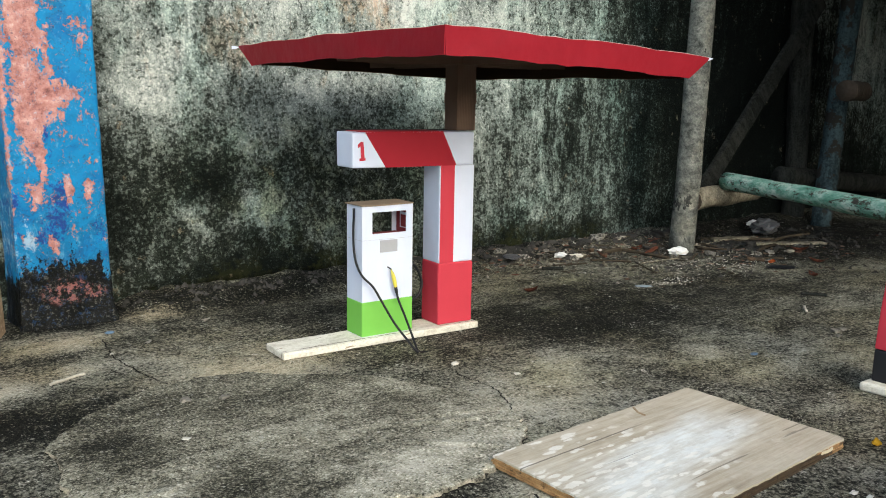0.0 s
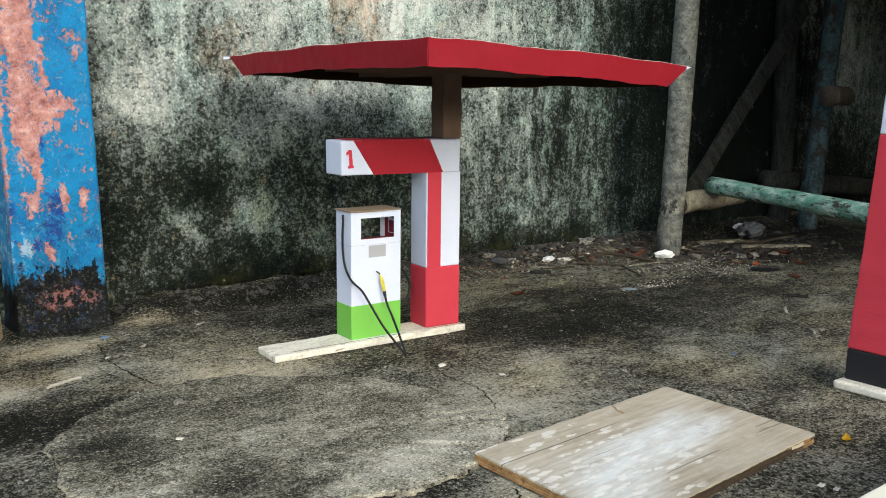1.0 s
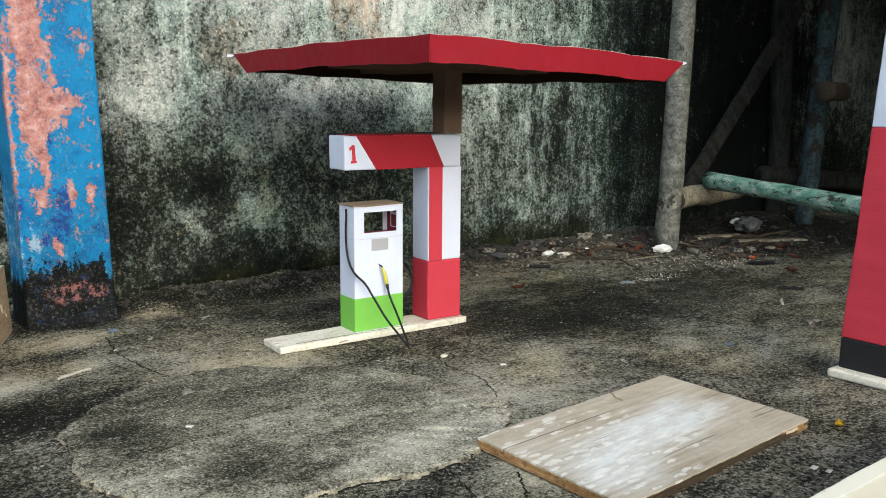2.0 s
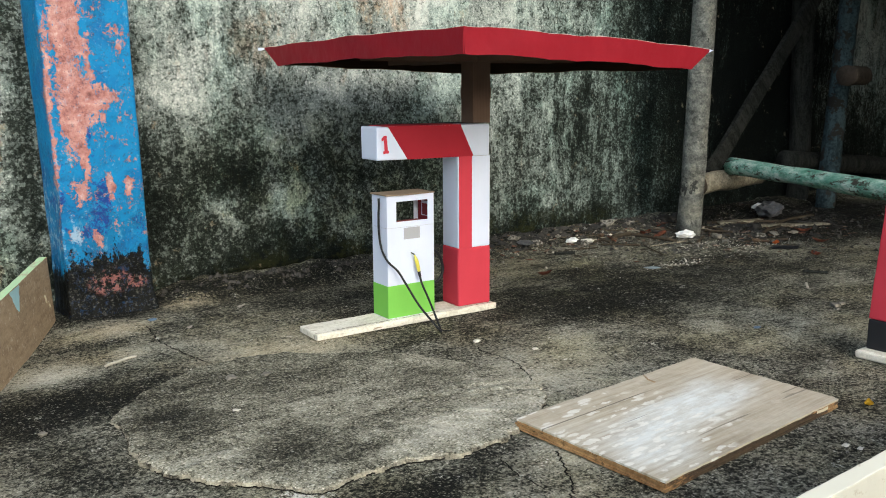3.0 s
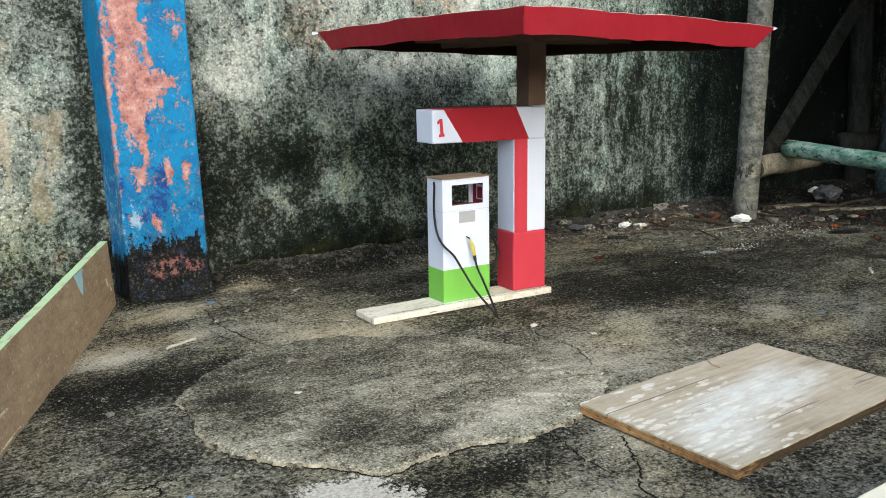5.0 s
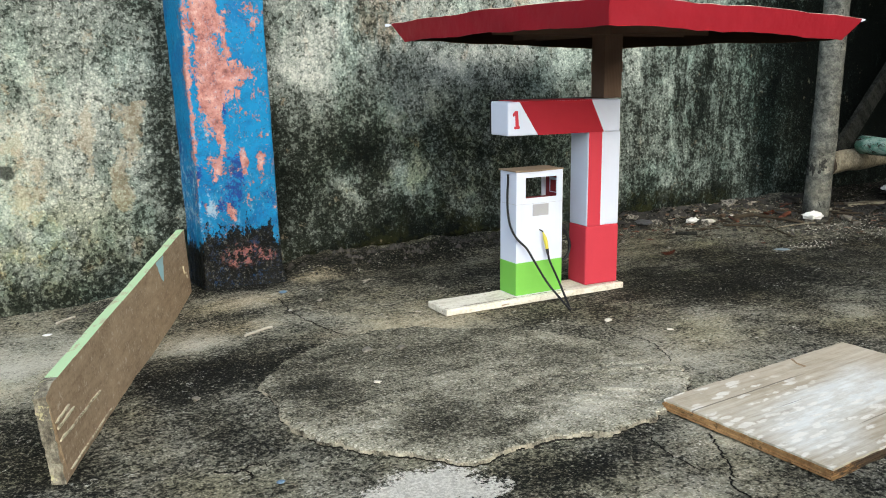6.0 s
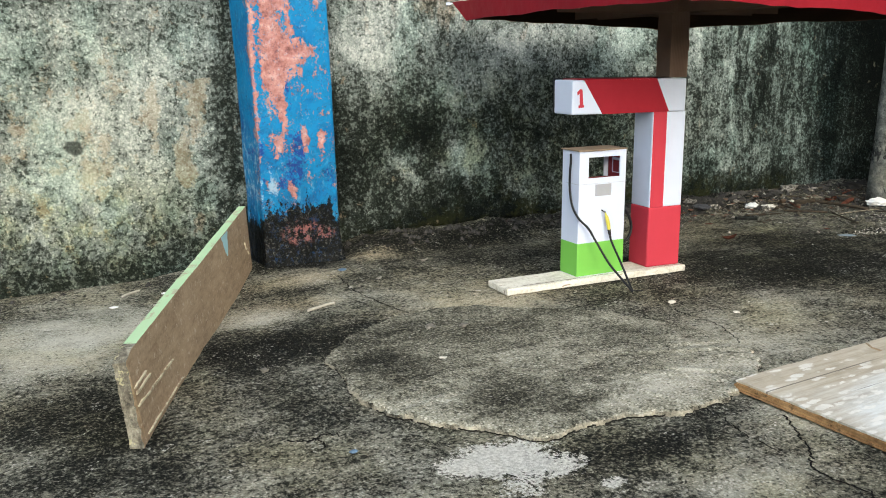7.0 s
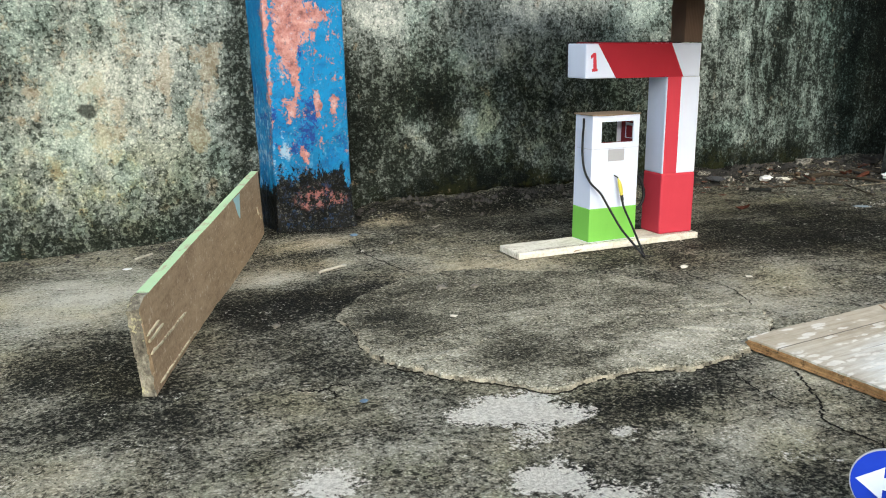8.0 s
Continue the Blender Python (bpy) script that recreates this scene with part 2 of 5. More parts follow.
def ground_material():
    g = Mat("weathered_shaded_concrete", 0.88)
    p = g.warped(g.pos, 4.0, 0.16)
    q = g.warped(g.pos, 24.0, 0.02)
    big = g.noise(2.3, 5, 0.6, p)
    mid = g.noise(9.0, 7, 0.72, q)
    drag = g.noise(8.0, 6, 0.68, g.scaled(p, (0.5, 2.2, 1), (0, 0, -20)))
    fine = g.noise(190.0, 5, 0.75)
    tone = g.m("ADD", g.m("MULTIPLY", big, 0.34), g.m("MULTIPLY", mid, 0.36))
    tone = g.m("ADD", tone, g.m("MULTIPLY", drag, 0.30))
    tone = g.field(p, tone, [
        ((0.0, 1.72, 0), (0.36, 0.42, 0), 0.20), ((-0.35, 1.5, 0), (0.5, 0.5, 0), 0.16), ((0.45, 1.85, 0), (0.20, 0.10, 0), 0.14),
        ((0.70, 1.97, 0), (0.14, 0.07, 0), 0.18), ((0.38, 1.62, 0), (0.18, 0.11, 0), 0.15), ((0.12, 1.10, 0), (0.16, 0.16, 0), 0.05), ((0.75, 1.46, 0), (0.36, 0.20, 0), 0.13), ((1.15, 1.02, 0), (0.25, 0.22, 0), 0.12),
        ((1.75, 0.95, 0), (0.35, 0.4, 0), 0.08), ((2.2, 1.7, 0), (0.7, 0.18, 0), 0.02), ((0.92, 0.92, 0), (0.25, 0.2, 0), 0.09),
        ((0.62, 1.66, 0), (0.2, 0.10, 0), 0.07), ((0.28, 1.36, 0), (0.28, 0.15, 0), -0.16), ((0.55, 0.60, 0), (0.20, 0.12, 0), 0.08), ((1.9, 1.35, 0), (0.9, 0.45, 0), -0.10), ((0.15, 0.80, 0), (0.45, 0.35, 0), 0.03), ((0.42, 1.73, 0), (0.12, 0.05, 0), -0.06), ((0.84, 0.66, 0), (0.17, 0.13, 0), 0.13), ((0.66, 0.56, 0), (0.18, 0.10, 0), 0.10),
        ((0.10, 0.75, 0), (0.5, 0.35, 0), 0.07), ((1.15, 0.85, 0), (0.2, 0.15, 0), 0.06), ((1.3, 1.15, 0), (0.3, 0.16, 0), 0.05), ((1.02, 1.06, 0), (0.16, 0.20, 0), 0.08), ((0.60, 0.72, 0), (0.14, 0.06, 0), -0.10),
        ((0.52, 0.55, 0), (0.14, 0.08, 0), 0.10), ((1.0, 1.78, 0), (0.55, 0.22, 0), -0.07), ((1.55, 1.35, 0), (0.40, 0.30, 0), -0.13), ((0.84, 1.72, 0), (0.14, 0.10, 0), 0.05),
        # darker along wall and pillar; dirt plus lean-to shade painted under the shed
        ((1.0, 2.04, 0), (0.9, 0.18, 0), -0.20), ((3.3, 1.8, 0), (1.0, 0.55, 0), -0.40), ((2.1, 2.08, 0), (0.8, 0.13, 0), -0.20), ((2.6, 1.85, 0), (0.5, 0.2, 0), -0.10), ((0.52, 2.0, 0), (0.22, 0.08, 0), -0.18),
        # includes darker strips along both sides of the standing board
        ((-0.20, 0.90, 0), (0.17, 0.18, 0), 0.14), ((-0.20, 1.24, 0), (0.14, 0.15, 0), -0.08), ((0.04, 0.82, 0), (0.12, 0.10, 0), -0.09), ((0.24, 1.58, 0), (0.14, 0.13, 0), 0.15), ((0.42, 1.42, 0), (0.12, 0.10, 0), -0.06), ((-0.1, 1.12, 0), (0.16, 0.5, 0), -0.10), ((0.15, 1.30, 0), (0.10, 0.4, 0), -0.08), ((0.20, 1.05, 0), (0.10, 0.16, 0), -0.06)])
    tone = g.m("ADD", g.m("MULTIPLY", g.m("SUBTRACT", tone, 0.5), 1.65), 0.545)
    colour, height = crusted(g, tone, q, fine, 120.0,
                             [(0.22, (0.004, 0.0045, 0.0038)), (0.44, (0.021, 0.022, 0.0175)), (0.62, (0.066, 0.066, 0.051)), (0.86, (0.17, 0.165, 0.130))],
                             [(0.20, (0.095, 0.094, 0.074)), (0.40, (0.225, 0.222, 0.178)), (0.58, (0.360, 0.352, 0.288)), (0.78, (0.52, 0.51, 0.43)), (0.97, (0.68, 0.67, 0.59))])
    brown = g.step(g.noise(3.1, 5, 0.65, p), 0.40, 0.64)
    colour = g.mix(g.m("MULTIPLY", brown, 0.48), colour, (1.0, 0.90, 0.68), "MULTIPLY")
    tanned = g.field(p, 0.0, [((0.45, 1.85, 0), (0.22, 0.12, 0), 1.0), ((0.70, 1.97, 0), (0.16, 0.08, 0), 1.0), ((0.34, 1.64, 0), (0.18, 0.12, 0), 0.7), ((0.75, 1.45, 0), (0.4, 0.2, 0), 0.6)])
    colour = g.mix(g.m("MULTIPLY", tanned, 0.7, True), colour, (1.0, 0.87, 0.72), "MULTIPLY")
    mossy = g.m("MULTIPLY", g.step(g.noise(6.0, 7, 0.7, q), 0.50, 0.60), g.field(p, 0.25, [((1.7, 1.5, 0), (0.8, 0.5, 0), 0.6), ((0.1, 0.65, 0), (0.3, 0.3, 0), 0.5)]))
    colour = g.mix(g.m("MULTIPLY", mossy, 0.5), colour, (0.90, 1.0, 0.66), "MULTIPLY")
    # spilt white cement
    rag = g.m("ADD", g.noise(15.0, 9, 0.80, q), g.m("MULTIPLY", g.m("SUBTRACT", fine, 0.5), 0.6))
    spill = g.field(g.pos, g.m("MULTIPLY", rag, 0.95), [
        ((0.365, 0.785, 0), (0.110, 0.085, 0), 0.46), ((0.295, 0.80, 0), (0.06, 0.05, 0), 0.22), ((0.43, 0.735, 0), (0.060, 0.045, 0), 0.28), ((0.452, 0.670, 0), (0.035, 0.022, 0), 0.30), ((0.34, 0.70, 0), (0.08, 0.05, 0), 0.17),
        ((0.30, 0.61, 0), (0.085, 0.060, 0), 0.42), ((0.075, 0.715, 0), (0.075, 0.055, 0), 0.36), ((0.33, 0.54, 0), (0.10, 0.05, 0), 0.30), ((0.445, 0.495, 0), (0.05, 0.035, 0), 0.28), ((0.56, 0.59, 0), (0.06, 0.03, 0), 0.13), ((0.60, 0.53, 0), (0.08, 0.03, 0), 0.10)])
    spill = g.speckle(spill, 120.0, 0.05, 0.5, None, 5)
    colour = g.mix(g.step(spill, 0.61, 0.69), colour, g.mix(g.step(fine, 0.4, 0.6), (0.60, 0.585, 0.53), (0.87, 0.855, 0.795)))
    return g.done(colour, g.m("SUBTRACT", 0.96, g.m("MULTIPLY", big, 0.22)), height, 0.010, 0.9)


def patch_material():
    g = Mat("mortar_screed", 0.9)
    p = g.warped(g.pos, 6.0, 0.10)
    q = g.warped(g.pos, 30.0, 0.014)
    mid = g.noise(8.0, 8, 0.72, q)
    drag = g.noise(12.0, 7, 0.70, g.scaled(p, (0.6, 1.8, 1), (0, 0, 35)))
    fine = g.noise(190.0, 5, 0.78)
    tone = g.m("ADD", g.m("MULTIPLY", mid, 0.55), g.m("MULTIPLY", drag, 0.45))
    tone = g.field(p, tone, [((0.36, 1.19, 0), (0.13, 0.12, 0), -0.22), ((0.43, 1.33, 0), (0.16, 0.11, 0), -0.14), ((0.47, 0.95, 0), (0.11, 0.08, 0), -0.18), ((0.50, 1.36, 0), (0.14, 0.06, 0), -0.09), ((0.66, 1.28, 0), (0.24, 0.10, 0), -0.08), ((0.86, 1.13, 0), (0.10, 0.12, 0), -0.06),
                             ((0.75, 0.88, 0), (0.22, 0.08, 0), 0.20), ((0.36, 0.99, 0), (0.07, 0.07, 0), 0.12), ((0.42, 1.08, 0), (0.07, 0.05, 0), 0.10), ((0.60, 1.08, 0), (0.16, 0.10, 0), 0.11), ((0.92, 1.20, 0), (0.10, 0.2, 0), 0.04), ((0.60, 0.84, 0), (0.16, 0.035, 0), 0.09)])
    way = g.v("SUBTRACT", p, (0.60, 1.09, 0.0))
    worn = g.m("MULTIPLY", g.step(g.v("LENGTH", g.v("MULTIPLY", way, (1, 1, 0)), (0, 0, 0)), 0.23, 0.33), g.step(g.axis(way, "Y"), 0.05, -0.1))
    tone = g.m("ADD", tone, g.m("MULTIPLY", worn, 0.10))
    tone = g.m("ADD", g.m("MULTIPLY", g.m("SUBTRACT", tone, 0.5), 1.15), 0.575)
    colour, height = crusted(g, tone, q, fine, 160.0,
                             [(0.20, (0.012, 0.012, 0.009)), (0.42, (0.052, 0.050, 0.037)), (0.60, (0.120, 0.115, 0.085)), (0.85, (0.24, 0.23, 0.175))],
                             [(0.20, (0.105, 0.101, 0.076)), (0.40, (0.235, 0.226, 0.172)), (0.58, (0.370, 0.356, 0.278)), (0.78, (0.54, 0.52, 0.43)), (0.97, (0.70, 0.68, 0.59))])
    return g.done(colour, None, height, 0.006, 0.8)


def pillar_material():
    g = Mat("peeling_blue_paint", 0.55)
    p = g.warped(g.warped(g.pos, 14.0, 0.035), 60.0, 0.014)
    fine = g.noise(120.0, 5, 0.7)
    flake = g.m("ADD", 0.5, g.m("MULTIPLY", g.m("SUBTRACT", g.noise(30.0, 9, 0.78, g.scaled(p, (1.0, 1.0, 0.7))), 0.5), 1.25))
    flake = g.m("ADD", flake, g.m("MULTIPLY", g.m("SUBTRACT", g.noise(105.0, 5, 0.75, g.scaled(p, (1.0, 1.0, 0.7))), 0.5), 0.95))
    pink = g.field(p, flake, [((0.450, 0, 0.72), (0.062, 0, 0.28), 0.50), ((0.476, 0, 0.53), (0.078, 0, 0.095), 0.50), ((0.450, 0, 0.46), (0.042, 0, 0.10), 0.36), ((0.474, 0, 0.385), (0.022, 0, 0.09), 0.34), ((0.452, 0, 0.315), (0.030, 0, 0.05), 0.32),
                              ((0.545, 0, 0.545), (0.034, 0, 0.026), 0.34), ((0.527, 0, 0.32), (0.016, 0, 0.065), 0.42), ((0.569, 0, 0.32), (0.013, 0, 0.05), 0.32), ((0.401, 1.992, 0.56), (0.014, 0.03, 0.26), 0.34), ((0.404, 1.992, 0.33), (0.012, 0.03, 0.14), 0.28), ((0.37, 2.09, 0), (0.09, 0.085, 0), -0.30),
                              ((0.499, 0, 0.62), (0.011, 0, 0.06), 0.30), ((0.491, 0, 0.20), (0.018, 0, 0.035), 0.34), ((0.573, 0, 0.40), (0.010, 0, 0.05), 0.22), ((0.567, 0, 0.70), (0.03, 0, 0.12), 0.10), ((0.58, 0, 0.50), (0.05, 0, 0.05), 0.03)])
    blue = g.mix(g.step(g.noise(10.0, 4, 0.6, p), 0.5, 0.62), (0.012, 0.200, 0.440), (0.010, 0.150, 0.37))
    navy = g.field(p, g.m("ADD", -0.18, g.m("MULTIPLY", g.noise(30.0, 9, 0.8, p), 1.2)), [((0.505, 0, 0.29), (0.040, 0, 0.12), 0.26), ((0.470, 0, 0.225), (0.06, 0, 0.05), 0.18), ((0.412, 0, 0.28), (0.03, 0, 0.2), 0.12), ((0.59, 0, 0.20), (0.03, 0, 0.10), 0.14), ((0.49, 0, 0.42), (0.012, 0, 0.08), 0.2)])
    blue = g.mix(g.m("MULTIPLY", g.step(navy, 0.55, 0.60), g.step(g.noise(80.0, 6, 0.8, p), 0.40, 0.52)), blue, (0.016, 0.050, 0.25))
    grime = g.field(p, g.noise(24.0, 10, 0.8, p), [((0.5, 0, 0.12), (0.2, 0, 0.28), 0.16)])
    blue = g.mix(g.m("MULTIPLY", g.step(grime, 0.48, 0.64), 0.5), blue, g.mix(0.75, blue, (0.008, 0.030, 0.075)))
    salmon = g.ramp(g.noise(34.0, 9, 0.78), [(0.34, (0.15, 0.066, 0.062)), (0.46, (0.345, 0.155, 0.142)), (0.57, (0.455, 0.245, 0.220)), (0.68, (0.56, 0.41, 0.37))])
    colour = g.mix(g.step(pink, 0.635, 0.650), blue, salmon)
    pale = g.field(p, g.m("ADD", -0.1, g.m("MULTIPLY", g.noise(44.0, 9, 0.8, p), 1.05)), [((0.438, 0, 0.21), (0.020, 0, 0.06), 0.26), ((0.405, 0, 0.2), (0.010, 0, 0.4), 0.12), ((0.47, 0, 0.55), (0.02, 0, 0.2), 0.05)])
    colour = g.mix(g.m("MULTIPLY", g.step(pale, 0.52, 0.62), 0.65), colour, (0.42, 0.55, 0.66))
    # ragged rim of black mould, lower along the outer edges
    z = g.m("ADD", g.axis(g.pos, "Z"), g.m("MULTIPLY", g.m("SUBTRACT", g.noise(26.0, 9, 0.78, g.scaled(g.pos, (1.2, 1.2, 0.7))), 0.5), 0.34))
    z = g.field(g.pos, z, [((0.606, 0, 0.12), (0.022, 0, 0.08), 0.05), ((0.405, 0, 0.12), (0.022, 0, 0.12), 0.06), ((0.46, 0, 0.15), (0.03, 0, 0.06), 0.012)])
    black = g.step(z, 0.162, 0.152)
    mould = g.mix(g.step(g.noise(130, 5, 0.78), 0.55, 0.64), (0.0025, 0.003, 0.003), (0.085, 0.086, 0.076))
    brick = g.m("MULTIPLY", g.step(g.noise(62.0, 8, 0.80), 0.51, 0.56), g.m("ADD", g.blob(p, (0.510, 0, 0.083), (0.085, 0, 0.050)), g.blob(p, (0.578, 0, 0.076), (0.04, 0, 0.032))))
    mould = g.mix(g.m("MULTIPLY", g.step(brick, 0.10, 0.55), 0.80), mould, g.mix(fine, (0.12, 0.045, 0.045), (0.42, 0.19, 0.17)))
    mould = g.mix(g.m("MULTIPLY", g.step(g.noise(75.0, 6, 0.78, p), 0.58, 0.62), 0.55), mould, (0.008, 0.040, 0.110))
    colour = g.mix(black, colour, mould)
    wisp = g.step(g.noise(60.0, 8, 0.8, g.scaled(p, (1.0, 1.0, 0.35))), 0.56, 0.66)
    colour = g.mix(g.m("MULTIPLY", g.m("MULTIPLY", wisp, g.m("SUBTRACT", 1.0, black)), 0.40), colour, (0.20, 0.46, 0.64))
    spots = g.step(g.noise(110.0, 5, 0.78), 0.57, 0.62)
    colour = g.mix(g.m("MULTIPLY", spots, 0.55), colour, (0.03, 0.045, 0.085))
    height = g.m("ADD", g.m("MULTIPLY", g.step(pink, 0.58, 0.63), -0.6), g.m("MULTIPLY", fine, 0.5))
    return g.done(colour, None, height, 0.003, 0.7)


def bark_material(name, light, dark, patch=None, scale=30.0, along=0.25):
    g = Mat(name, 0.9)
    long = g.noise(scale, 5, 0.7, g.scaled(g.obj, (1, 1, along)))
    fine = g.noise(scale * 5, 4, 0.7, g.obj)
    tone = g.m("ADD", g.m("MULTIPLY", long, 0.6), g.m("MULTIPLY", fine, 0.4))
    tone = g.speckle(tone, scale * 3, 0.06, 0.5, g.obj)
    colour = g.ramp(tone, [(0.40, dark), (0.50, tuple((a + b) / 2 for a, b in zip(light, dark))), (0.59, light)])
    if patch:
        colour = g.mix(g.step(g.noise(scale * 0.7, 5, 0.7, g.obj), 0.53, 0.57), colour, patch)
    return g.done(colour, None, tone, 0.004, 0.8)


def post_material():
    """Grey bark mottled with pale lichen, faint rings and a few black knots."""
    g = Mat("lichen_grey_bark", 0.9)
    q = g.warped(g.obj, 30.0, 0.015)
    rings = g.noise(30.0, 5, 0.7, g.scaled(q, (0.9, 0.9, 1.3)))
    fine = g.noise(150.0, 5, 0.75, g.obj)
    tone = g.m("ADD", g.m("MULTIPLY", rings, 0.45), g.m("ADD", g.m("MULTIPLY", fine, 0.30), g.m("MULTIPLY", g.noise(18.0, 7, 0.75, q), 0.35)))
    colour = g.ramp(tone, [(0.44, (0.036, 0.039, 0.036)), (0.53, (0.112, 0.118, 0.110)), (0.60, (0.190, 0.197, 0.182)), (0.70, (0.37, 0.375, 0.345))])
    tint = g.step(g.noise(9.0, 5, 0.6, q), 0.50, 0.62)
    colour = g.mix(g.m("MULTIPLY", tint, 0.35), colour, (1.0, 0.90, 0.72), "MULTIPLY")
    knot = g.field(q, g.m("MULTIPLY", g.noise(26.0, 6, 0.72, g.scaled(q, (1.0, 1.0, 0.6))), 0.95), [((2.61, 1.78, 0.18), (0.05, 0, 0.10), 0.12), ((2.63, 0, 0.05), (0.06, 0, 0.07), 0.08)])
    colour = g.mix(g.m("MULTIPLY", g.step(knot, 0.585, 0.625), 0.85), colour, (0.012, 0.013, 0.014))
    return g.done(colour, None, tone, 0.005, 0.9)


def painted_log_material():
    """Pale green paint flaking off in long patches over dark wood."""
    g = Mat("peeling_green_paint", 0.75)
    q = g.warped(g.obj, 40.0, 0.012)
    along = g.scaled(q, (1.6, 0.55, 1.6))
    fine = g.noise(150.0, 5, 0.75, g.obj)
    paint = g.ramp(g.noise(24.0, 7, 0.75, along), [(0.38, (0.080, 0.220, 0.165)), (0.48, (0.180, 0.350, 0.285)), (0.57, (0.35, 0.49, 0.435)), (0.68, (0.55, 0.62, 0.58))])
    worn = g.m("ADD", g.m("MULTIPLY", g.noise(20.0, 8, 0.78, along), 0.8), g.m("MULTIPLY", fine, 0.2))
    colour = g.mix(g.step(worn, 0.525, 0.555), paint, g.mix(fine, (0.012, 0.016, 0.014), (0.085, 0.075, 0.060)))
    colour = g.mix(g.m("MULTIPLY", g.step(g.noise(55.0, 6, 0.8, along), 0.55, 0.62), 0.6), colour, (0.055, 0.090, 0.072))
    return g.done(colour, None, g.m("ADD", worn, g.m("MULTIPLY", fine, 0.3)), 0.005, 0.9)


def ply_top_material():
    g = Mat("stained_plywood", 0.6, 0.0, 0.4)
    q = g.obj
    p = g.warped(q, 9.0, 0.03)
    grain = g.noise(60.0, 5, 0.65, g.scaled(q, (0.10, 1.5, 1)))
    broad = g.noise(6.0, 4, 0.6, g.scaled(p, (0.7, 1.4, 1)))
    fine = g.noise(160.0, 4, 0.7, q)
    wood = g.ramp(g.m("ADD", g.m("MULTIPLY", grain, 0.6), g.m("MULTIPLY", broad, 0.4)), [(0.34, (0.31, 0.26, 0.19)), (0.50, (0.46, 0.41, 0.32)), (0.66, (0.57, 0.53, 0.44))])
    # pale bluish band through the middle of the sheet
    pale_band = g.field(p, g.m("ADD", g.m("MULTIPLY", broad, 0.35), g.m("MULTIPLY", grain, 0.35)), [
        ((-0.10, -0.02, 0), (0.24, 0.12, 0), 0.34), ((0.07, 0.00, 0), (0.24, 0.085, 0), 0.46), ((-0.18, -0.09, 0), (0.13, 0.11, 0), 0.30), ((0.14, 0.06, 0), (0.12, 0.05, 0), 0.20)])
    streaky = g.m("ADD", 0.55, g.m("MULTIPLY", g.step(g.noise(45.0, 7, 0.75, g.scaled(q, (0.2, 1.0, 1))), 0.40, 0.60), 0.45))
    colour = g.mix(g.m("MULTIPLY", g.m("MULTIPLY", g.step(pale_band, 0.38, 0.80), streaky), 0.90), wood, (0.76, 0.80, 0.80))
    spread = g.scaled(g.warped(g.warped(q, 40.0, 0.014), 130.0, 0.006), (0.34, 1.15, 1), (0, 0, 4))
    dab = g.m("ADD", g.voronoi(64.0, spread), g.m("MULTIPLY", g.axis(g.voronoi(64.0, spread, "Color"), "X"), 0.16))
    keep = g.step(g.field(p, g.m("ADD", 0.2, g.m("MULTIPLY", g.noise(9.0, 4, 0.6, q), 0.5)), [((-0.21, 0.0, 0), (0.34, 0.34, 0), 0.34)]), 0.50, 0.60)
    colour = g.mix(g.m("MULTIPLY", g.m("MULTIPLY", g.step(dab, 0.50, 0.34), keep), 0.75), colour, (0.80, 0.79, 0.74))
    smudge = g.step(g.noise(12.0, 5, 0.7, p), 0.64, 0.78)
    colour = g.mix(g.m("MULTIPLY", smudge, 0.5), colour, (0.17, 0.145, 0.12))
    mottle = g.step(g.noise(26.0, 8, 0.78, g.scaled(p, (0.6, 1.2, 1))), 0.44, 0.62)
    colour = g.mix(g.m("MULTIPLY", mottle, 0.32), colour, (0.62, 0.60, 0.58), "MULTIPLY")
    split = g.m("ABSOLUTE", g.m("SUBTRACT", g.axis(g.warped(q, 12.0, 0.006), "Y"), 0.088))
    split = g.m("MULTIPLY", g.step(split, 0.0022, 0.0008), g.step(g.axis(q, "X"), 0.06, -0.02))
    colour = g.mix(g.m("MULTIPLY", split, 0.75), colour, (0.06, 0.048, 0.036))
    crack = g.step(g.noise(30.0, 3, 0.6, g.scaled(q, (0.05, 1.3, 1))), 0.69, 0.71)
    colour = g.mix(g.m("MULTIPLY", crack, 0.6), colour, (0.07, 0.055, 0.04))
    return g.done(colour, g.m("ADD", 0.42, g.m("MULTIPLY", fine, 0.3)), grain, 0.001, 0.5)


def board_material(name, dark, light, speck, stretch=(0.5, 2.0, 2.0), soil=None):
    g = Mat(name, 0.75)
    grain = g.noise(34.0, 5, 0.7, g.scaled(g.obj, stretch))
    fine = g.noise(170.0, 4, 0.7, g.obj)
    blot = g.noise(5.0, 4, 0.6, g.obj)
    tone = g.m("ADD", g.m("MULTIPLY", grain, 0.4), g.m("ADD", g.m("MULTIPLY", fine, 0.3), g.m("MULTIPLY", blot, 0.3)))
    colour = g.ramp(tone, [(0.40, dark), (0.60, light)])
    colour = g.mix(g.m("MULTIPLY", g.step(g.noise(85.0, 4, 0.7, g.obj), 0.59, 0.64), 0.7), colour, speck)
    # optional darker area, broken up by noise, at a given place and radius
    if soil:
        edge_mask = g.field(g.obj, g.m("MULTIPLY", g.noise(40.0, 6, 0.75, g.scaled(g.obj, (0.5, 1, 1.5))), 0.9), [(soil[0], soil[1], 0.35)])
        colour = g.mix(g.m("MULTIPLY", g.step(edge_mask, 0.50, 0.62), 0.88), colour, (0.035, 0.030, 0.024))
    return g.done(colour, None, fine, 0.0012, 0.5)


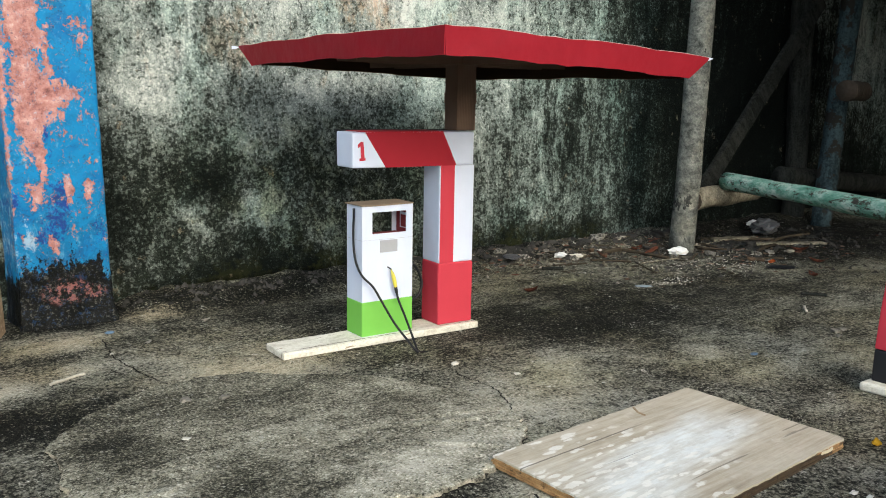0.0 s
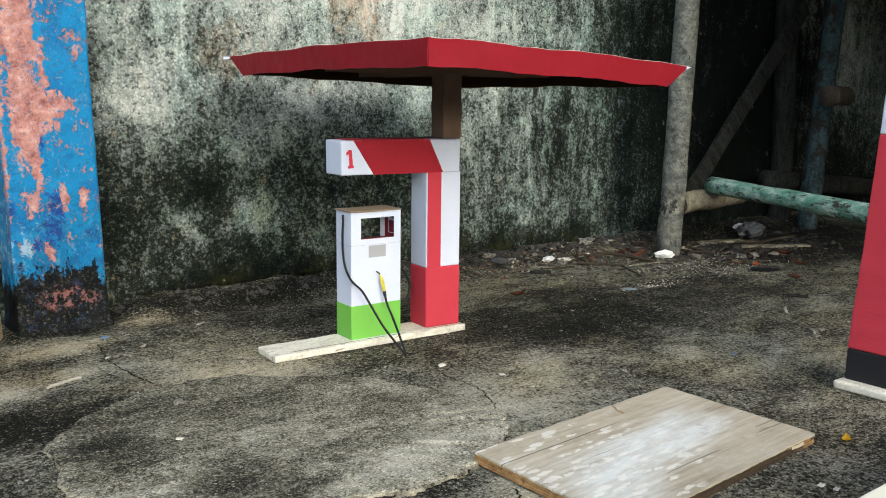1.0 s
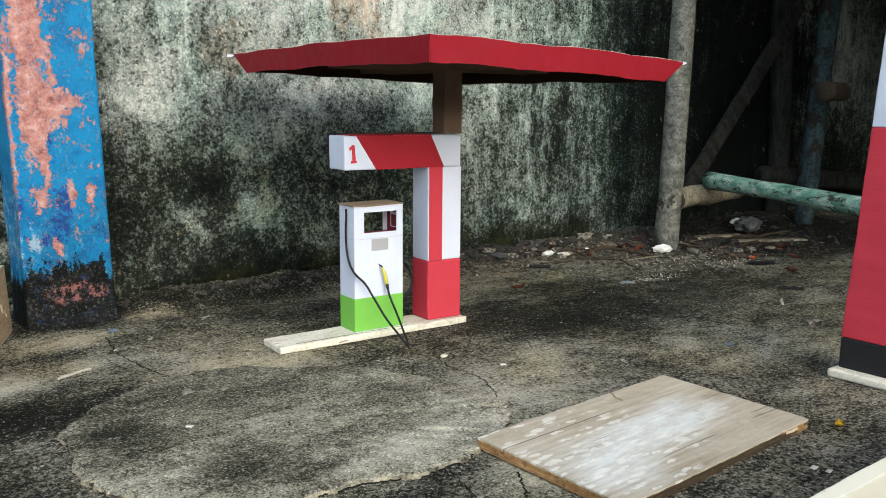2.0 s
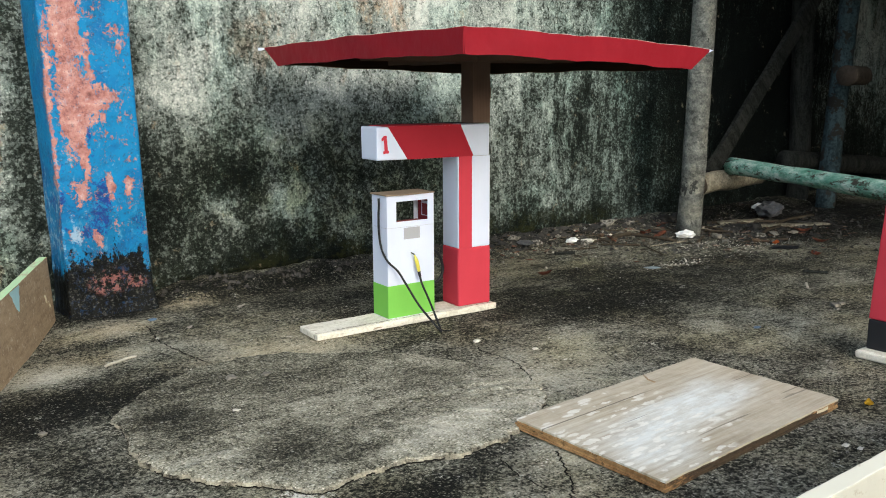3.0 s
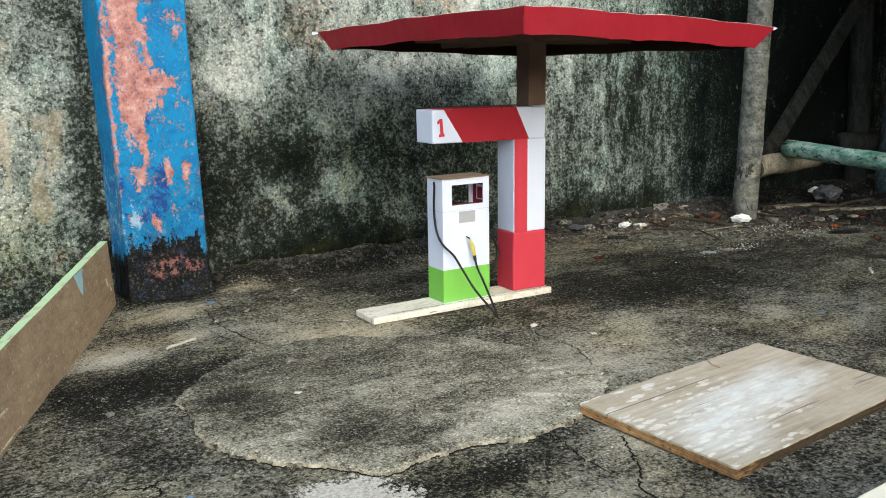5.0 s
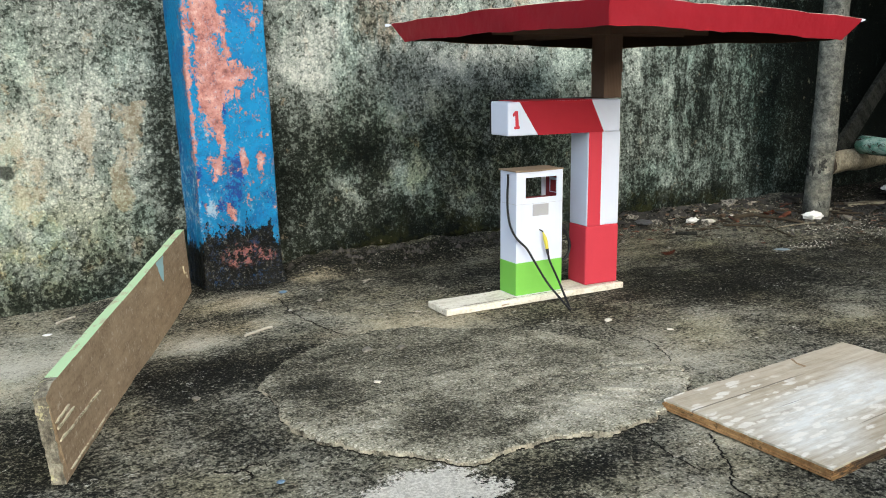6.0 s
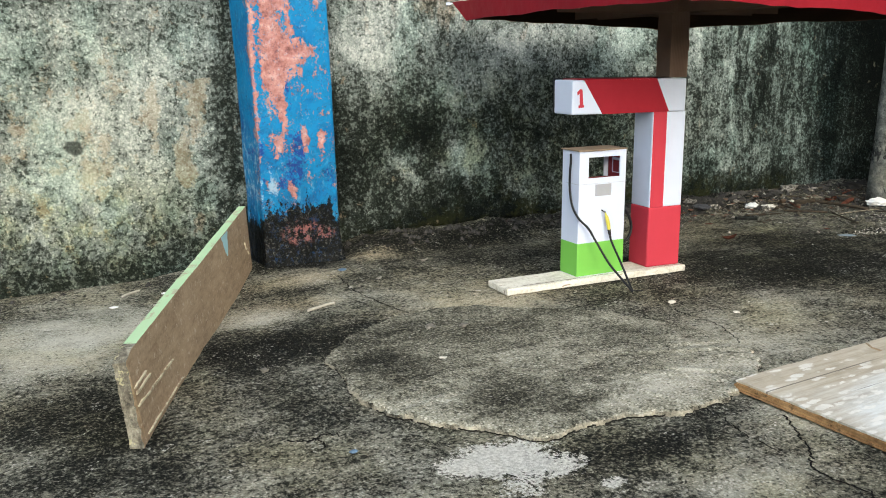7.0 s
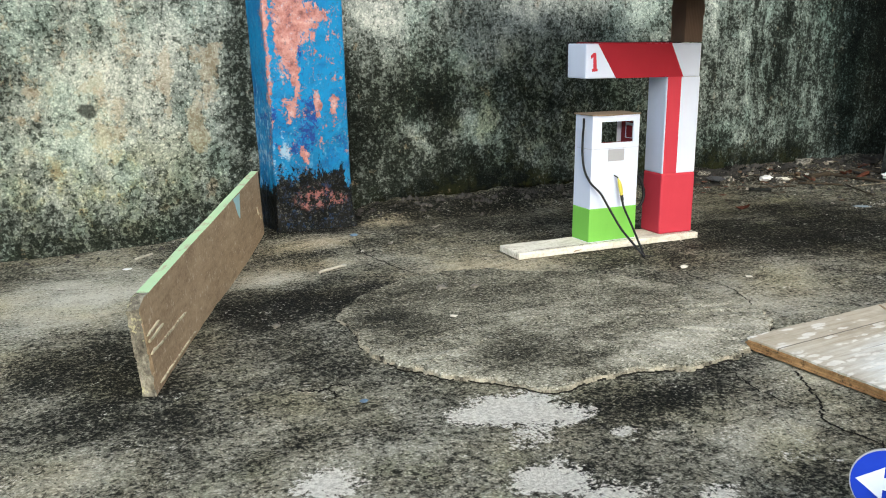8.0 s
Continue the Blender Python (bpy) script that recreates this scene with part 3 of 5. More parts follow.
def paint_material(name, colour, wear, amount=0.62, rough=0.6):
    """Brushed paint worn through to what lies under it."""
    g = Mat(name, rough)
    fine = g.noise(140.0, 5, 0.7, g.obj)
    blot = g.noise(28.0, 5, 0.7, g.scaled(g.obj, (0.5, 1.5, 1.5)))
    base = g.mix(g.noise(9.0, 4, 0.6, g.obj), tuple(c * 0.86 for c in colour), colour)
    worn = g.step(g.m("ADD", g.m("MULTIPLY", blot, 0.7), g.m("MULTIPLY", fine, 0.3)), amount - 0.06, amount)
    return g.done(g.mix(worn, base, wear), None, fine, 0.0008, 0.5)


def paper_material(name, colour, rough=0.6, crease=0.0016, gloss=0.3):
    """Coloured craft paper glued over card: faint buckles and fibres."""
    g = Mat(name, rough, 0.0, gloss)
    buckle = g.noise(16.0, 3, 0.5, g.obj)
    fibre = g.noise(420.0, 3, 0.6, g.obj)
    blot = g.noise(7.0, 4, 0.6, g.obj)
    tone = g.ramp(g.m("ADD", g.m("MULTIPLY", blot, 0.75), g.m("MULTIPLY", fibre, 0.25)), [(0.3, tuple(c * 0.88 for c in colour)), (0.7, colour)])
    return g.done(tone, None, g.m("ADD", buckle, g.m("MULTIPLY", fibre, 0.04)), crease * 3, 0.5)


def card_material(name, colour):
    """Corrugated brown card with faint flutes."""
    g = Mat(name, 0.85)
    flute = g.wave(70.0, 0.4, g.obj, "X")
    blot = g.noise(14.0, 4, 0.6, g.obj)
    tone = g.m("ADD", g.m("MULTIPLY", flute, 0.16), g.m("MULTIPLY", blot, 0.84))
    return g.done(g.ramp(tone, [(0.3, tuple(c * 0.78 for c in colour)), (0.7, colour)]), None, flute, 0.0006, 0.3)


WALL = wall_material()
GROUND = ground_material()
PATCH = patch_material()
PATCH_RIM = plain("broken_mortar", (0.30, 0.28, 0.22), 0.95, 0.9, 300, 0.006)
PILLAR = pillar_material()
BARK_GREY = post_material()
BARK_GREEN = painted_log_material()
BARK_BLUE = bark_material("faded_blue_bark", (0.062, 0.095, 0.108), (0.016, 0.026, 0.031), (0.03, 0.028, 0.025), 22.0)
BARK_BROWN = bark_material("dark_brown_bark", (0.034, 0.036, 0.033), (0.006, 0.007, 0.0065), None, 40.0, 0.15)
BARK_PALE = bark_material("weathered_pale_wood", (0.29, 0.265, 0.205), (0.10, 0.088, 0.066))
LOG_END = plain("sawn_log_end", (0.046, 0.036, 0.029), 0.9, 0.4, 90)
BARK_RED = bark_material("reddish_brown_bark", (0.080, 0.064, 0.050), (0.022, 0.019, 0.016), None, 34.0, 0.3)
WHITE_PAPER = paper_material("white_paper", (0.645, 0.71, 0.885))
LIGHT_RED = paper_material("light_red_paper", (0.52, 0.048, 0.074), 0.6, 0.0016, 0.12)
DARK_RED = paper_material("deep_red_paper", (0.245, 0.0105, 0.020), 0.5, 0.0030, 0.14)
GREEN_PAPER = paper_material("green_paper", (0.200, 0.52, 0.085))
# arm red: canopy red made lighter to offset the shade falling there
ARM_RED_LIFTED = paper_material("red_paper", (0.34, 0.018, 0.032), 0.55, 0.0024, 0.14)
BLACK_PAPER = paper_material("black_paper", (0.015, 0.016, 0.020))
GREY_PAPER = paper_material("grey_paper", (0.37, 0.385, 0.43))
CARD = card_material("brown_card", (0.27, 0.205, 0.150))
# darker copies of the card: canopy shade put into stem, braces and underside
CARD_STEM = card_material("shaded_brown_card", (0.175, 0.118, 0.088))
CARD_SHADE_DARK = card_material("shade_dark_brown_card", (0.115, 0.078, 0.052))
CARD_TORN = card_material("pale_torn_card", (0.62, 0.50, 0.44))
CARD_RED = paper_material("printed_dark_red_card", (0.20, 0.02, 0.03))
CABLE = plain("black_rubber", (0.012, 0.013, 0.016), 0.5, 0.2, 200, gloss=0.25)
YELLOW = plain("yellow_plastic", (0.60, 0.53, 0.07), 0.4, 0.1, 200, gloss=0.5)
g = Mat("whitewashed_wood", 0.65)
fine, blot = g.noise(150.0, 5, 0.75, g.obj), g.noise(26.0, 6, 0.75, g.scaled(g.obj, (0.4, 1.6, 1.6)))
white = g.ramp(g.m("ADD", g.m("MULTIPLY", blot, 0.6), g.m("MULTIPLY", fine, 0.4)), [(0.40, (0.46, 0.43, 0.36)), (0.52, (0.70, 0.68, 0.60)), (0.62, (0.80, 0.78, 0.71))])
line = g.m("ABSOLUTE", g.m("SUBTRACT", g.axis(g.warped(g.obj, 30.0, 0.004), "Y"), 0.013))
bare = g.m("MULTIPLY", g.step(line, 0.0022, 0.0012), g.step(g.noise(18.0, 4, 0.7, g.obj), 0.42, 0.50))
white = g.mix(bare, white, (0.13, 0.10, 0.075))
PLANK = g.done(g.mix(g.step(blot, 0.62, 0.66), white, (0.34, 0.28, 0.20)), None, fine, 0.0008, 0.5)
PLY_TOP = ply_top_material()
# both ply layers are darker along one long side
PLY_EDGE = board_material("ply_layer", (0.24, 0.125, 0.052), (0.55, 0.34, 0.16), (0.08, 0.05, 0.03), (0.5, 2.0, 2.0), ((0, -0.150, 0), (0.35, 0.02, 0)))
PLY_EDGE_DARK = board_material("dark_ply_layer", (0.19, 0.105, 0.048), (0.42, 0.265, 0.125), (0.05, 0.035, 0.02), (0.5, 2.0, 2.0), ((0, -0.150, 0), (0.35, 0.02, 0)))
BOARD = board_material("brown_fibre_board", (0.25, 0.178, 0.112), (0.44, 0.335, 0.220), (0.54, 0.46, 0.35))
g = Mat("chipped_board_end", 0.85)
blot, fine = g.noise(38.0, 7, 0.75, g.scaled(g.obj, (1.0, 1.0, 0.5))), g.noise(160.0, 5, 0.75, g.obj)
fibre = g.ramp(g.m("ADD", g.m("MULTIPLY", blot, 0.7), g.m("MULTIPLY", fine, 0.3)), [(0.38, (0.050, 0.046, 0.038)), (0.48, (0.150, 0.138, 0.108)), (0.56, (0.300, 0.285, 0.225)), (0.66, (0.47, 0.46, 0.38))])
BOARD_END = g.done(g.mix(g.m("MULTIPLY", g.step(g.noise(34.0, 5, 0.7, g.obj), 0.56, 0.60), 0.7), fibre, (0.47, 0.45, 0.27)), None, blot, 0.004, 0.8)
BOARD_GREEN = paint_material("pale_green_paint", (0.46, 0.66, 0.40), (0.40, 0.40, 0.27), 0.575)
CREAM = paint_material("cream_paint", (0.66, 0.60, 0.44), (0.32, 0.25, 0.17), 0.58)
CYAN = plain("turquoise_paint", (0.40, 0.64, 0.69), 0.5, 0.12)
# one white paint twice: the darker copy has the sides' shade in it
BEAM_WHITE = paint_material("cream_white_paint", (0.80, 0.78, 0.66), (0.50, 0.46, 0.36), 0.66)
BEAM_SHADED = paint_material("shaded_white_paint", (0.56, 0.56, 0.50), (0.40, 0.37, 0.30), 0.64)
SIGN_BLUE = plain("blue_sign_paper", (0.018, 0.055, 0.52), 0.5, 0.08)
SIGN_EDGE = plain("grey_card_edge", (0.48, 0.48, 0.50), 0.8, 0.12)
SIGN_ARROW = plain("pale_blue_paper", (0.72, 0.80, 0.92), 0.6, 0.05)
CRACK_AND_RIM_SHADE = plain("crack_and_rim_shade", (0.012, 0.011, 0.010), 1.0, 0.3)
ROOF = plain("rusty_sheet", (0.16, 0.12, 0.10), 0.7, 0.4, 12)
YARD = plain("grey_render", (0.34, 0.34, 0.32), 0.9, 0.3, 8)


# ---- mesh helpers ----
def mesh_of(name, bm, *materials):
    me = bpy.data.meshes.new(name)
    bm.normal_update()
    bm.to_mesh(me)
    bm.free()
    for material in materials:
        me.materials.append(material)
    return me


def part(name, bm, material, parent=None, label="", smooth=False):
    """Links a bmesh as one mesh object, under a thing or a part."""
    materials = material if isinstance(material, (tuple, list)) else (material,)
    ob = new(name, mesh_of(name, bm, *materials))
    if smooth:
        for poly in ob.data.polygons:
            poly.use_smooth = True
    if parent:
        ob.parent = parent
    return tagged(ob, label)


def thing(name, at, label, category, group="", kind=""):
    """An Empty at the base of a thing; at is a pose or a place."""
    ob = new(name)
    ob.empty_display_size = 0.05
    ob.matrix_world = at if isinstance(at, Matrix) else Matrix.Translation(at)
    return tagged(ob, label, category, group, kind)


def box(x0, x1, y0, y1, z0, z1, bevel=0.0, cuts=0, bm=None):
    bm = bm or bmesh.new()
    made = bmesh.ops.create_cube(bm, size=1.0)["verts"]
    for v in made:
        v.co = ((x0 + x1) / 2 + v.co.x * (x1 - x0), (y0 + y1) / 2 + v.co.y * (y1 - y0), (z0 + z1) / 2 + v.co.z * (z1 - z0))
    if cuts:
        bmesh.ops.subdivide_edges(bm, edges=bm.edges[:], cuts=cuts, use_grid_fill=True)
    if bevel:
        edges = [e for e in bm.edges if len(e.link_faces) == 2 and e.calc_face_angle(0) > 0.8]
        bmesh.ops.bevel(bm, geom=edges, offset=bevel, segments=2, affect="EDGES", profile=0.5)
    return bm


def rough_up(bm, amount, scale, seed=0.0):
    for v in bm.verts:
        v.co += noise.noise_vector(v.co * scale + Vector((seed, seed * 1.7, -seed))) * amount
    return bm


def tube(points, radius, sides=10, wobble=0.0, seed=0.0, ends=True, bm=None):
    """A round bar along points; radius is one number or one for each point."""
    bm = bm or bmesh.new()
    pts = [Vector(p) for p in points]
    radii = list(radius) if isinstance(radius, (list, tuple)) else [radius] * len(pts)
    rings, side = [], None
    for n, p in enumerate(pts):
        along = (pts[min(n + 1, len(pts) - 1)] - pts[max(n - 1, 0)]).normalized()
        if side is None:
            side = along.orthogonal().normalized()
        side = (side - along * side.dot(along)).normalized()
        other = along.cross(side)
        ring = []
        for k in range(sides):
            a = 2 * math.pi * k / sides
            out = side * math.cos(a) + other * math.sin(a)
            r = radii[n] * (1 + wobble * noise.noise(p * 9 + out * 1.3 + Vector((seed, 0, 0))))
            ring.append(bm.verts.new(p + out * r))
        rings.append(ring)
    for a, b in zip(rings, rings[1:]):
        for k in range(sides):
            bm.faces.new((a[k], a[(k + 1) % sides], b[(k + 1) % sides], b[k]))
    if ends:
        bm.faces.new(rings[0][::-1])
        bm.faces.new(rings[-1])
    return bm


def curve_points(points, steps=8):
    """A smooth line through the points (Catmull-Rom)."""
    pts = [Vector(p) for p in points]
    pts = [pts[0] * 2 - pts[1], *pts, pts[-1] * 2 - pts[-2]]
    out = []
    for a, b, c, d in zip(pts, pts[1:], pts[2:], pts[3:]):
        for k in range(steps):
            t = k / steps
            out.append(0.5 * (2 * b + (c - a) * t + (2 * a - 5 * b + 4 * c - d) * t**2 + (3 * b - a - 3 * c + d) * t**3))
    return out + [pts[-2]]


def prism(outline, depth, bm=None):
    """A flat outline in the x-z plane, thickened by depth towards +y."""
    bm = bm or bmesh.new()
    a = [bm.verts.new((x, 0.0, z)) for x, z in outline]
    b = [bm.verts.new((x, depth, z)) for x, z in outline]
    bm.faces.new(a)
    bm.faces.new(b[::-1])
    for k in range(len(a)):
        n = (k + 1) % len(a)
        bm.faces.new((a[n], a[k], b[k], b[n]))
    bmesh.ops.recalc_face_normals(bm, faces=bm.faces[:])
    return bm


def chip(size, flat=0.4, seed=0.0):
    """An irregular stone or crumb about that large, resting on z = 0."""
    bm = bmesh.new()
    bmesh.ops.create_icosphere(bm, subdivisions=2, radius=0.5)
    for v in bm.verts:
        v.co = Vector([max(-0.34, min(0.34, c)) for c in v.co])
        v.co *= 1 + 0.9 * noise.noise(v.co * 2.6 + Vector((seed, seed * 2, 3)))
        v.co = Vector((v.co.x * size, v.co.y * size * 0.75, v.co.z * size * flat))
    low = min(v.co.z for v in bm.verts)
    for v in bm.verts:
        v.co.z -= low * 0.8
    return bm


# ---- structure ----
def ground_height(x, y):
    """The yard: nearly level, a little lower by the wall beside the pillar, banked with dirt along the rest of the wall."""
    z = 0.0035 * noise.noise(Vector((x * 2.3, y * 2.3, 0.0))) + 0.0016 * noise.noise(Vector((x * 11, y * 11, 4.0)))
    left = min(max((0.42 - x) / 0.3, 0), 1) * min(max((y - 1.45) / 0.5, 0), 1)
    z -= 0.030 * left
    bank = min(max((x - 0.62) / 0.12, 0), 1) * min(max((y - 1.93 - 0.03 * noise.noise(Vector((x * 6, 1, 2)))) / 0.14, 0), 1)
    bank = bank * bank * (3 - 2 * bank)
    z += bank * (0.030 + 0.014 * noise.noise(Vector((x * 9, y * 9, 7.0))) + 0.009 * noise.noise(Vector((x * 28, y * 28, 2.0))))
    return z


def lines(low, high, step, far_low, far_high):
    """Grid lines close together from low to high, then ever wider."""
    out = list(np.arange(low, high + step / 2, step))
    gap, at = step * 2, low
    while at > far_low:
        at -= gap
        gap *= 1.6
        out.insert(0, max(at, far_low))
    gap, at = step * 2, high
    while at < far_high:
        at += gap
        gap *= 1.6
        out.append(min(at, far_high))
    return out


def build_ground():
    xs, ys = lines(-0.9, 4.0, 0.018, -60, 60), lines(0.0, 2.16, 0.018, -60, 2.3)
    bm = bmesh.new()
    grid = [[bm.verts.new((x, y, ground_height(x, y))) for x in xs] for y in ys]
    for a, b in zip(grid, grid[1:]):
        for k in range(len(xs) - 1):
            bm.faces.new((a[k], a[k + 1], b[k + 1], b[k]))
    return tagged(part("ground", bm, GROUND, smooth=True), "stained weathered grey concrete yard with mould, cement spills and painted shed shade", "ground", kind="structure")


def build_patch():
    """A round skim of mortar, thick and broken at its near rim, feathered out at its far side."""
    centre, sectors = Vector((0.60, 1.09, 0.0)), 420
    reach = [0.375, 0.350, 0.343, 0.330, 0.330, 0.360, 0.362, 0.358, 0.348, 0.352, 0.355, 0.322, 0.331, 0.330, 0.320, 0.306, 0.328, 0.286, 0.285, 0.325, 0.350, 0.385, 0.408, 0.410]
    bm = bmesh.new()
    rings = []
    for share, drop in ((0.12, 0), (0.3, 0), (0.5, 0), (0.68, 0), (0.82, 0), (0.90, 0), (0.945, 0), (0.965, 0.02), (0.984, 0.09), (0.994, 0.32), (0.998, 0.85), (1.0, 1.4)):
        ring = []
        for k in range(sectors):
            a = 2 * math.pi * k / sectors
            at = a / (2 * math.pi) * len(reach)
            i, t = int(at) % len(reach), at - int(at)
            t = t * t * (3 - 2 * t)
            r = reach[i] * (1 - t) + reach[(i + 1) % len(reach)] * t
            way = Vector((math.cos(a), math.sin(a), 0))
            r *= 1 + 0.012 * noise.noise(way * 5) + 0.022 * noise.noise(way * 13) + 0.014 * noise.noise(way * 37) + 0.009 * noise.noise(way * 90)
            p = centre + way * r * share
            p += noise.noise_vector(p * 110) * 0.0034 * (share > 0.9)
            near = min(max((0.30 - way.y + 0.55 * max(0.0, -way.x)) / 0.7, 0.04), 1.0)
            thick = 0.0105 * near * min(1, share * 1.2) * (0.8 + 0.35 * noise.noise(way * 14))
            p.z = ground_height(p.x, p.y) + 0.0012 + thick * (1 - drop) + 0.0012 * noise.noise(p * 18) - (0.004 if drop > 1 else 0)
            ring.append(bm.verts.new(p))
        rings.append(ring)
    hub = bm.verts.new(centre + Vector((0, 0, 0.008)))
    for k in range(sectors):
        bm.faces.new((hub, rings[0][k], rings[0][(k + 1) % sectors]))
    for a, b in zip(rings, rings[1:]):
        for k in range(sectors):
            f = bm.faces.new((a[k], b[k], b[(k + 1) % sectors], a[(k + 1) % sectors]))
            mid = f.calc_center_median()
            # last ring dark: mould and the shadow line under the rim, painted on
            ragged = noise.noise(mid * 38) > -0.2
            f.material_index = (2 if b is rings[-1] and ragged else 1 if b in rings[-2:] else 0) if mid.y - 1.09 < 0.05 + 0.55 * max(0.0, 0.60 - mid.x) else 0
    return tagged(part("mortar_patch", bm, (PATCH, PATCH_RIM, CRACK_AND_RIM_SHADE), smooth=False), "thin round skim of grey mortar with a broken edge on the concrete", "ground", kind="structure")


def build_wall():
    xs, zs = lines(-0.8, 4.6, 0.06, -7, 9), lines(-0.12, 1.2, 0.06, -0.12, 3.2)
    bm = bmesh.new()
    front = [[bm.verts.new((x, 2.14 + 0.007 * noise.noise(Vector((x * 2.1, 0, z * 2.1))) + 0.003 * noise.noise(Vector((x * 8, 3, z * 8))), z)) for x in xs] for z in zs]
    back = [[bm.verts.new((x, 2.34, z)) for x in (xs[0], xs[-1])] for z in (zs[0], zs[-1])]
    for a, b in zip(front, front[1:]):
        for k in range(len(xs) - 1):
            bm.faces.new((a[k], a[k + 1], b[k + 1], b[k]))
    bm.faces.new((back[0][1], back[0][0], back[1][0], back[1][1]))
    bm.faces.new([*front[-1], back[1][1], back[1][0]])
    bm.faces.new([r[0] for r in front][::-1] + [back[0][0], back[1][0]])
    bm.faces.new([r[-1] for r in front] + [back[1][1], back[0][1]])
    return tagged(part("wall_back", bm, WALL, smooth=True), "old plastered wall covered in grey and black mould and painted shed shade", "wall", kind="structure")


def build_pillar():
    bm = box(0.412, 0.616, 1.995, 2.16, -0.05, 2.6, 0.006, 0)
    bmesh.ops.subdivide_edges(bm, edges=[e for e in bm.edges if e.calc_length() > 1], cuts=110)
    across = [e for e in bm.edges if e.calc_length() > 0.1 and abs(e.verts[0].co.z - e.verts[1].co.z) < 0.004 and e.verts[0].co.z < 0.5]
    bmesh.ops.subdivide_edges(bm, edges=across, cuts=7, use_grid_fill=True)
    for v in bm.verts:
        v.co.x -= (0.021 + 0.006 * (v.co.x < 0.5)) * min(v.co.z, 1.2)
    rough_up(bm, 0.0035, 9.0)
    for v in bm.verts:
        low = max(0.0, 1 - max(v.co.z, 0.0) / 0.09) ** 2 * (0.6 + 0.8 * noise.noise(v.co * 14))
        v.co.x += 0.014 * low * (1 if v.co.x > 0.5 else -1)
        v.co.y -= 0.020 * low if v.co.y < 2.05 else 0.0
        v.co += noise.noise_vector(v.co * 60) * 0.004 * (v.co.z < 0.14)
    return tagged(part("pillar", bm, PILLAR, smooth=False), "concrete pillar with peeling blue paint over salmon, black mould below", "pillar", kind="structure")


def ribbon(points, width, seed):
    """A jagged crack as a thin dark ribbon laid on the ground."""
    line = curve_points([(*p, 0.0) for p in points], 14)
    bm, rows = bmesh.new(), []
    for n, p in enumerate(line):
        p = p + Vector((noise.noise(Vector((n * 0.55, seed, 0))), noise.noise(Vector((n * 0.55, seed, 9))), 0)) * 0.008
        along = (line[min(n + 1, len(line) - 1)] - line[max(n - 1, 0)]).normalized()
        across = Vector((-along.y, along.x, 0))
        w = width * (0.55 + 0.7 * abs(noise.noise(Vector((n * 0.4, seed, 5))))) * (0.25 if n in (0, len(line) - 1) else 1)
        rows.append([bm.verts.new((q.x, q.y, ground_height(q.x, q.y) + lift)) for q, lift in ((p - across * w, 0.0012), (p + across * w, 0.0012))])
    for a, b in zip(rows, rows[1:]):
        bm.faces.new((a[0], b[0], b[1], a[1]))
    bmesh.ops.recalc_face_normals(bm, faces=bm.faces[:])
    return bm


def build_wall_foot():
    """The last coat of plaster ends in a mossy swollen lip a little above the ground."""
    bm, rows = bmesh.new(), []
    for k in range(131):
        x = 0.66 + 0.0068 * k
        fade = min(1.0, k / 12, (130 - k) / 20)
        low = 0.030 + 0.014 * noise.noise(Vector((x * 9, 1, 0))) + 0.006 * noise.noise(Vector((x * 40, 2, 0)))
        out = (0.014 + 0.007 * noise.noise(Vector((x * 13, 5, 0))) + 0.004 * noise.noise(Vector((x * 60, 3, 0)))) * fade
        rows.append([bm.verts.new((x, 2.15 - out * share, low + rise)) for share, rise in ((0.0, 0.085), (0.55, 0.070), (1.0, 0.040), (1.25, 0.016), (1.15, 0.003), (0.3, 0.0))])
    for a, b in zip(rows, rows[1:]):
        for k in range(5):
            bm.faces.new((a[k], b[k], b[k + 1], a[k + 1]))
    bmesh.ops.recalc_face_normals(bm, faces=bm.faces[:])
    for v in bm.verts:
        v.co += noise.noise_vector(v.co * 55) * 0.0035
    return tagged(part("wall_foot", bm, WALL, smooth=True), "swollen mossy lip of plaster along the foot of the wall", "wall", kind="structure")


build_ground()
build_wall_foot()
build_patch()
build_wall()
build_pillar()
CRACKS = [
    ([(1.058, 1.209), (1.040, 1.168), (1.044, 1.071), (0.997, 0.969), (0.935, 0.874), (0.87, 0.81)], 0.0019),
    ([(0.80, 0.70), (0.774, 0.663), (0.735, 0.605), (0.701, 0.575), (0.694, 0.541), (0.701, 0.485), (0.64, 0.42)], 0.0021),
    ([(0.541, 1.828), (0.519, 1.70), (0.525, 1.583), (0.544, 1.465)], 0.0021),
    ([(1.053, 1.215), (1.10, 1.30), (1.18, 1.36)], 0.0012),
    ([(0.716, 0.769), (0.712, 0.73), (0.698, 0.681), (0.70, 0.62)], 0.0015),
    ([(0.86, 1.44), (0.92, 1.33), (1.00, 1.25), (1.053, 1.215)], 0.0012),
    ([(0.886, 1.253), (0.905, 1.20), (0.920, 1.161)], 0.0012),
    ([(0.716, 0.769), (0.722, 0.79), (0.745, 0.81)], 0.0022),
    ([(0.125, 0.985), (0.150, 0.968), (0.180, 0.975), (0.205, 0.962)], 0.0028),
    ([(0.163, 0.970), (0.170, 0.948), (0.162, 0.930)], 0.0022),
]
for n, (points, width) in enumerate(CRACKS):
    tagged(part("crack", ribbon(points, width, n * 3.1), CRACK_AND_RIM_SHADE), "thin dark crack in the concrete", "crack", kind="structure")
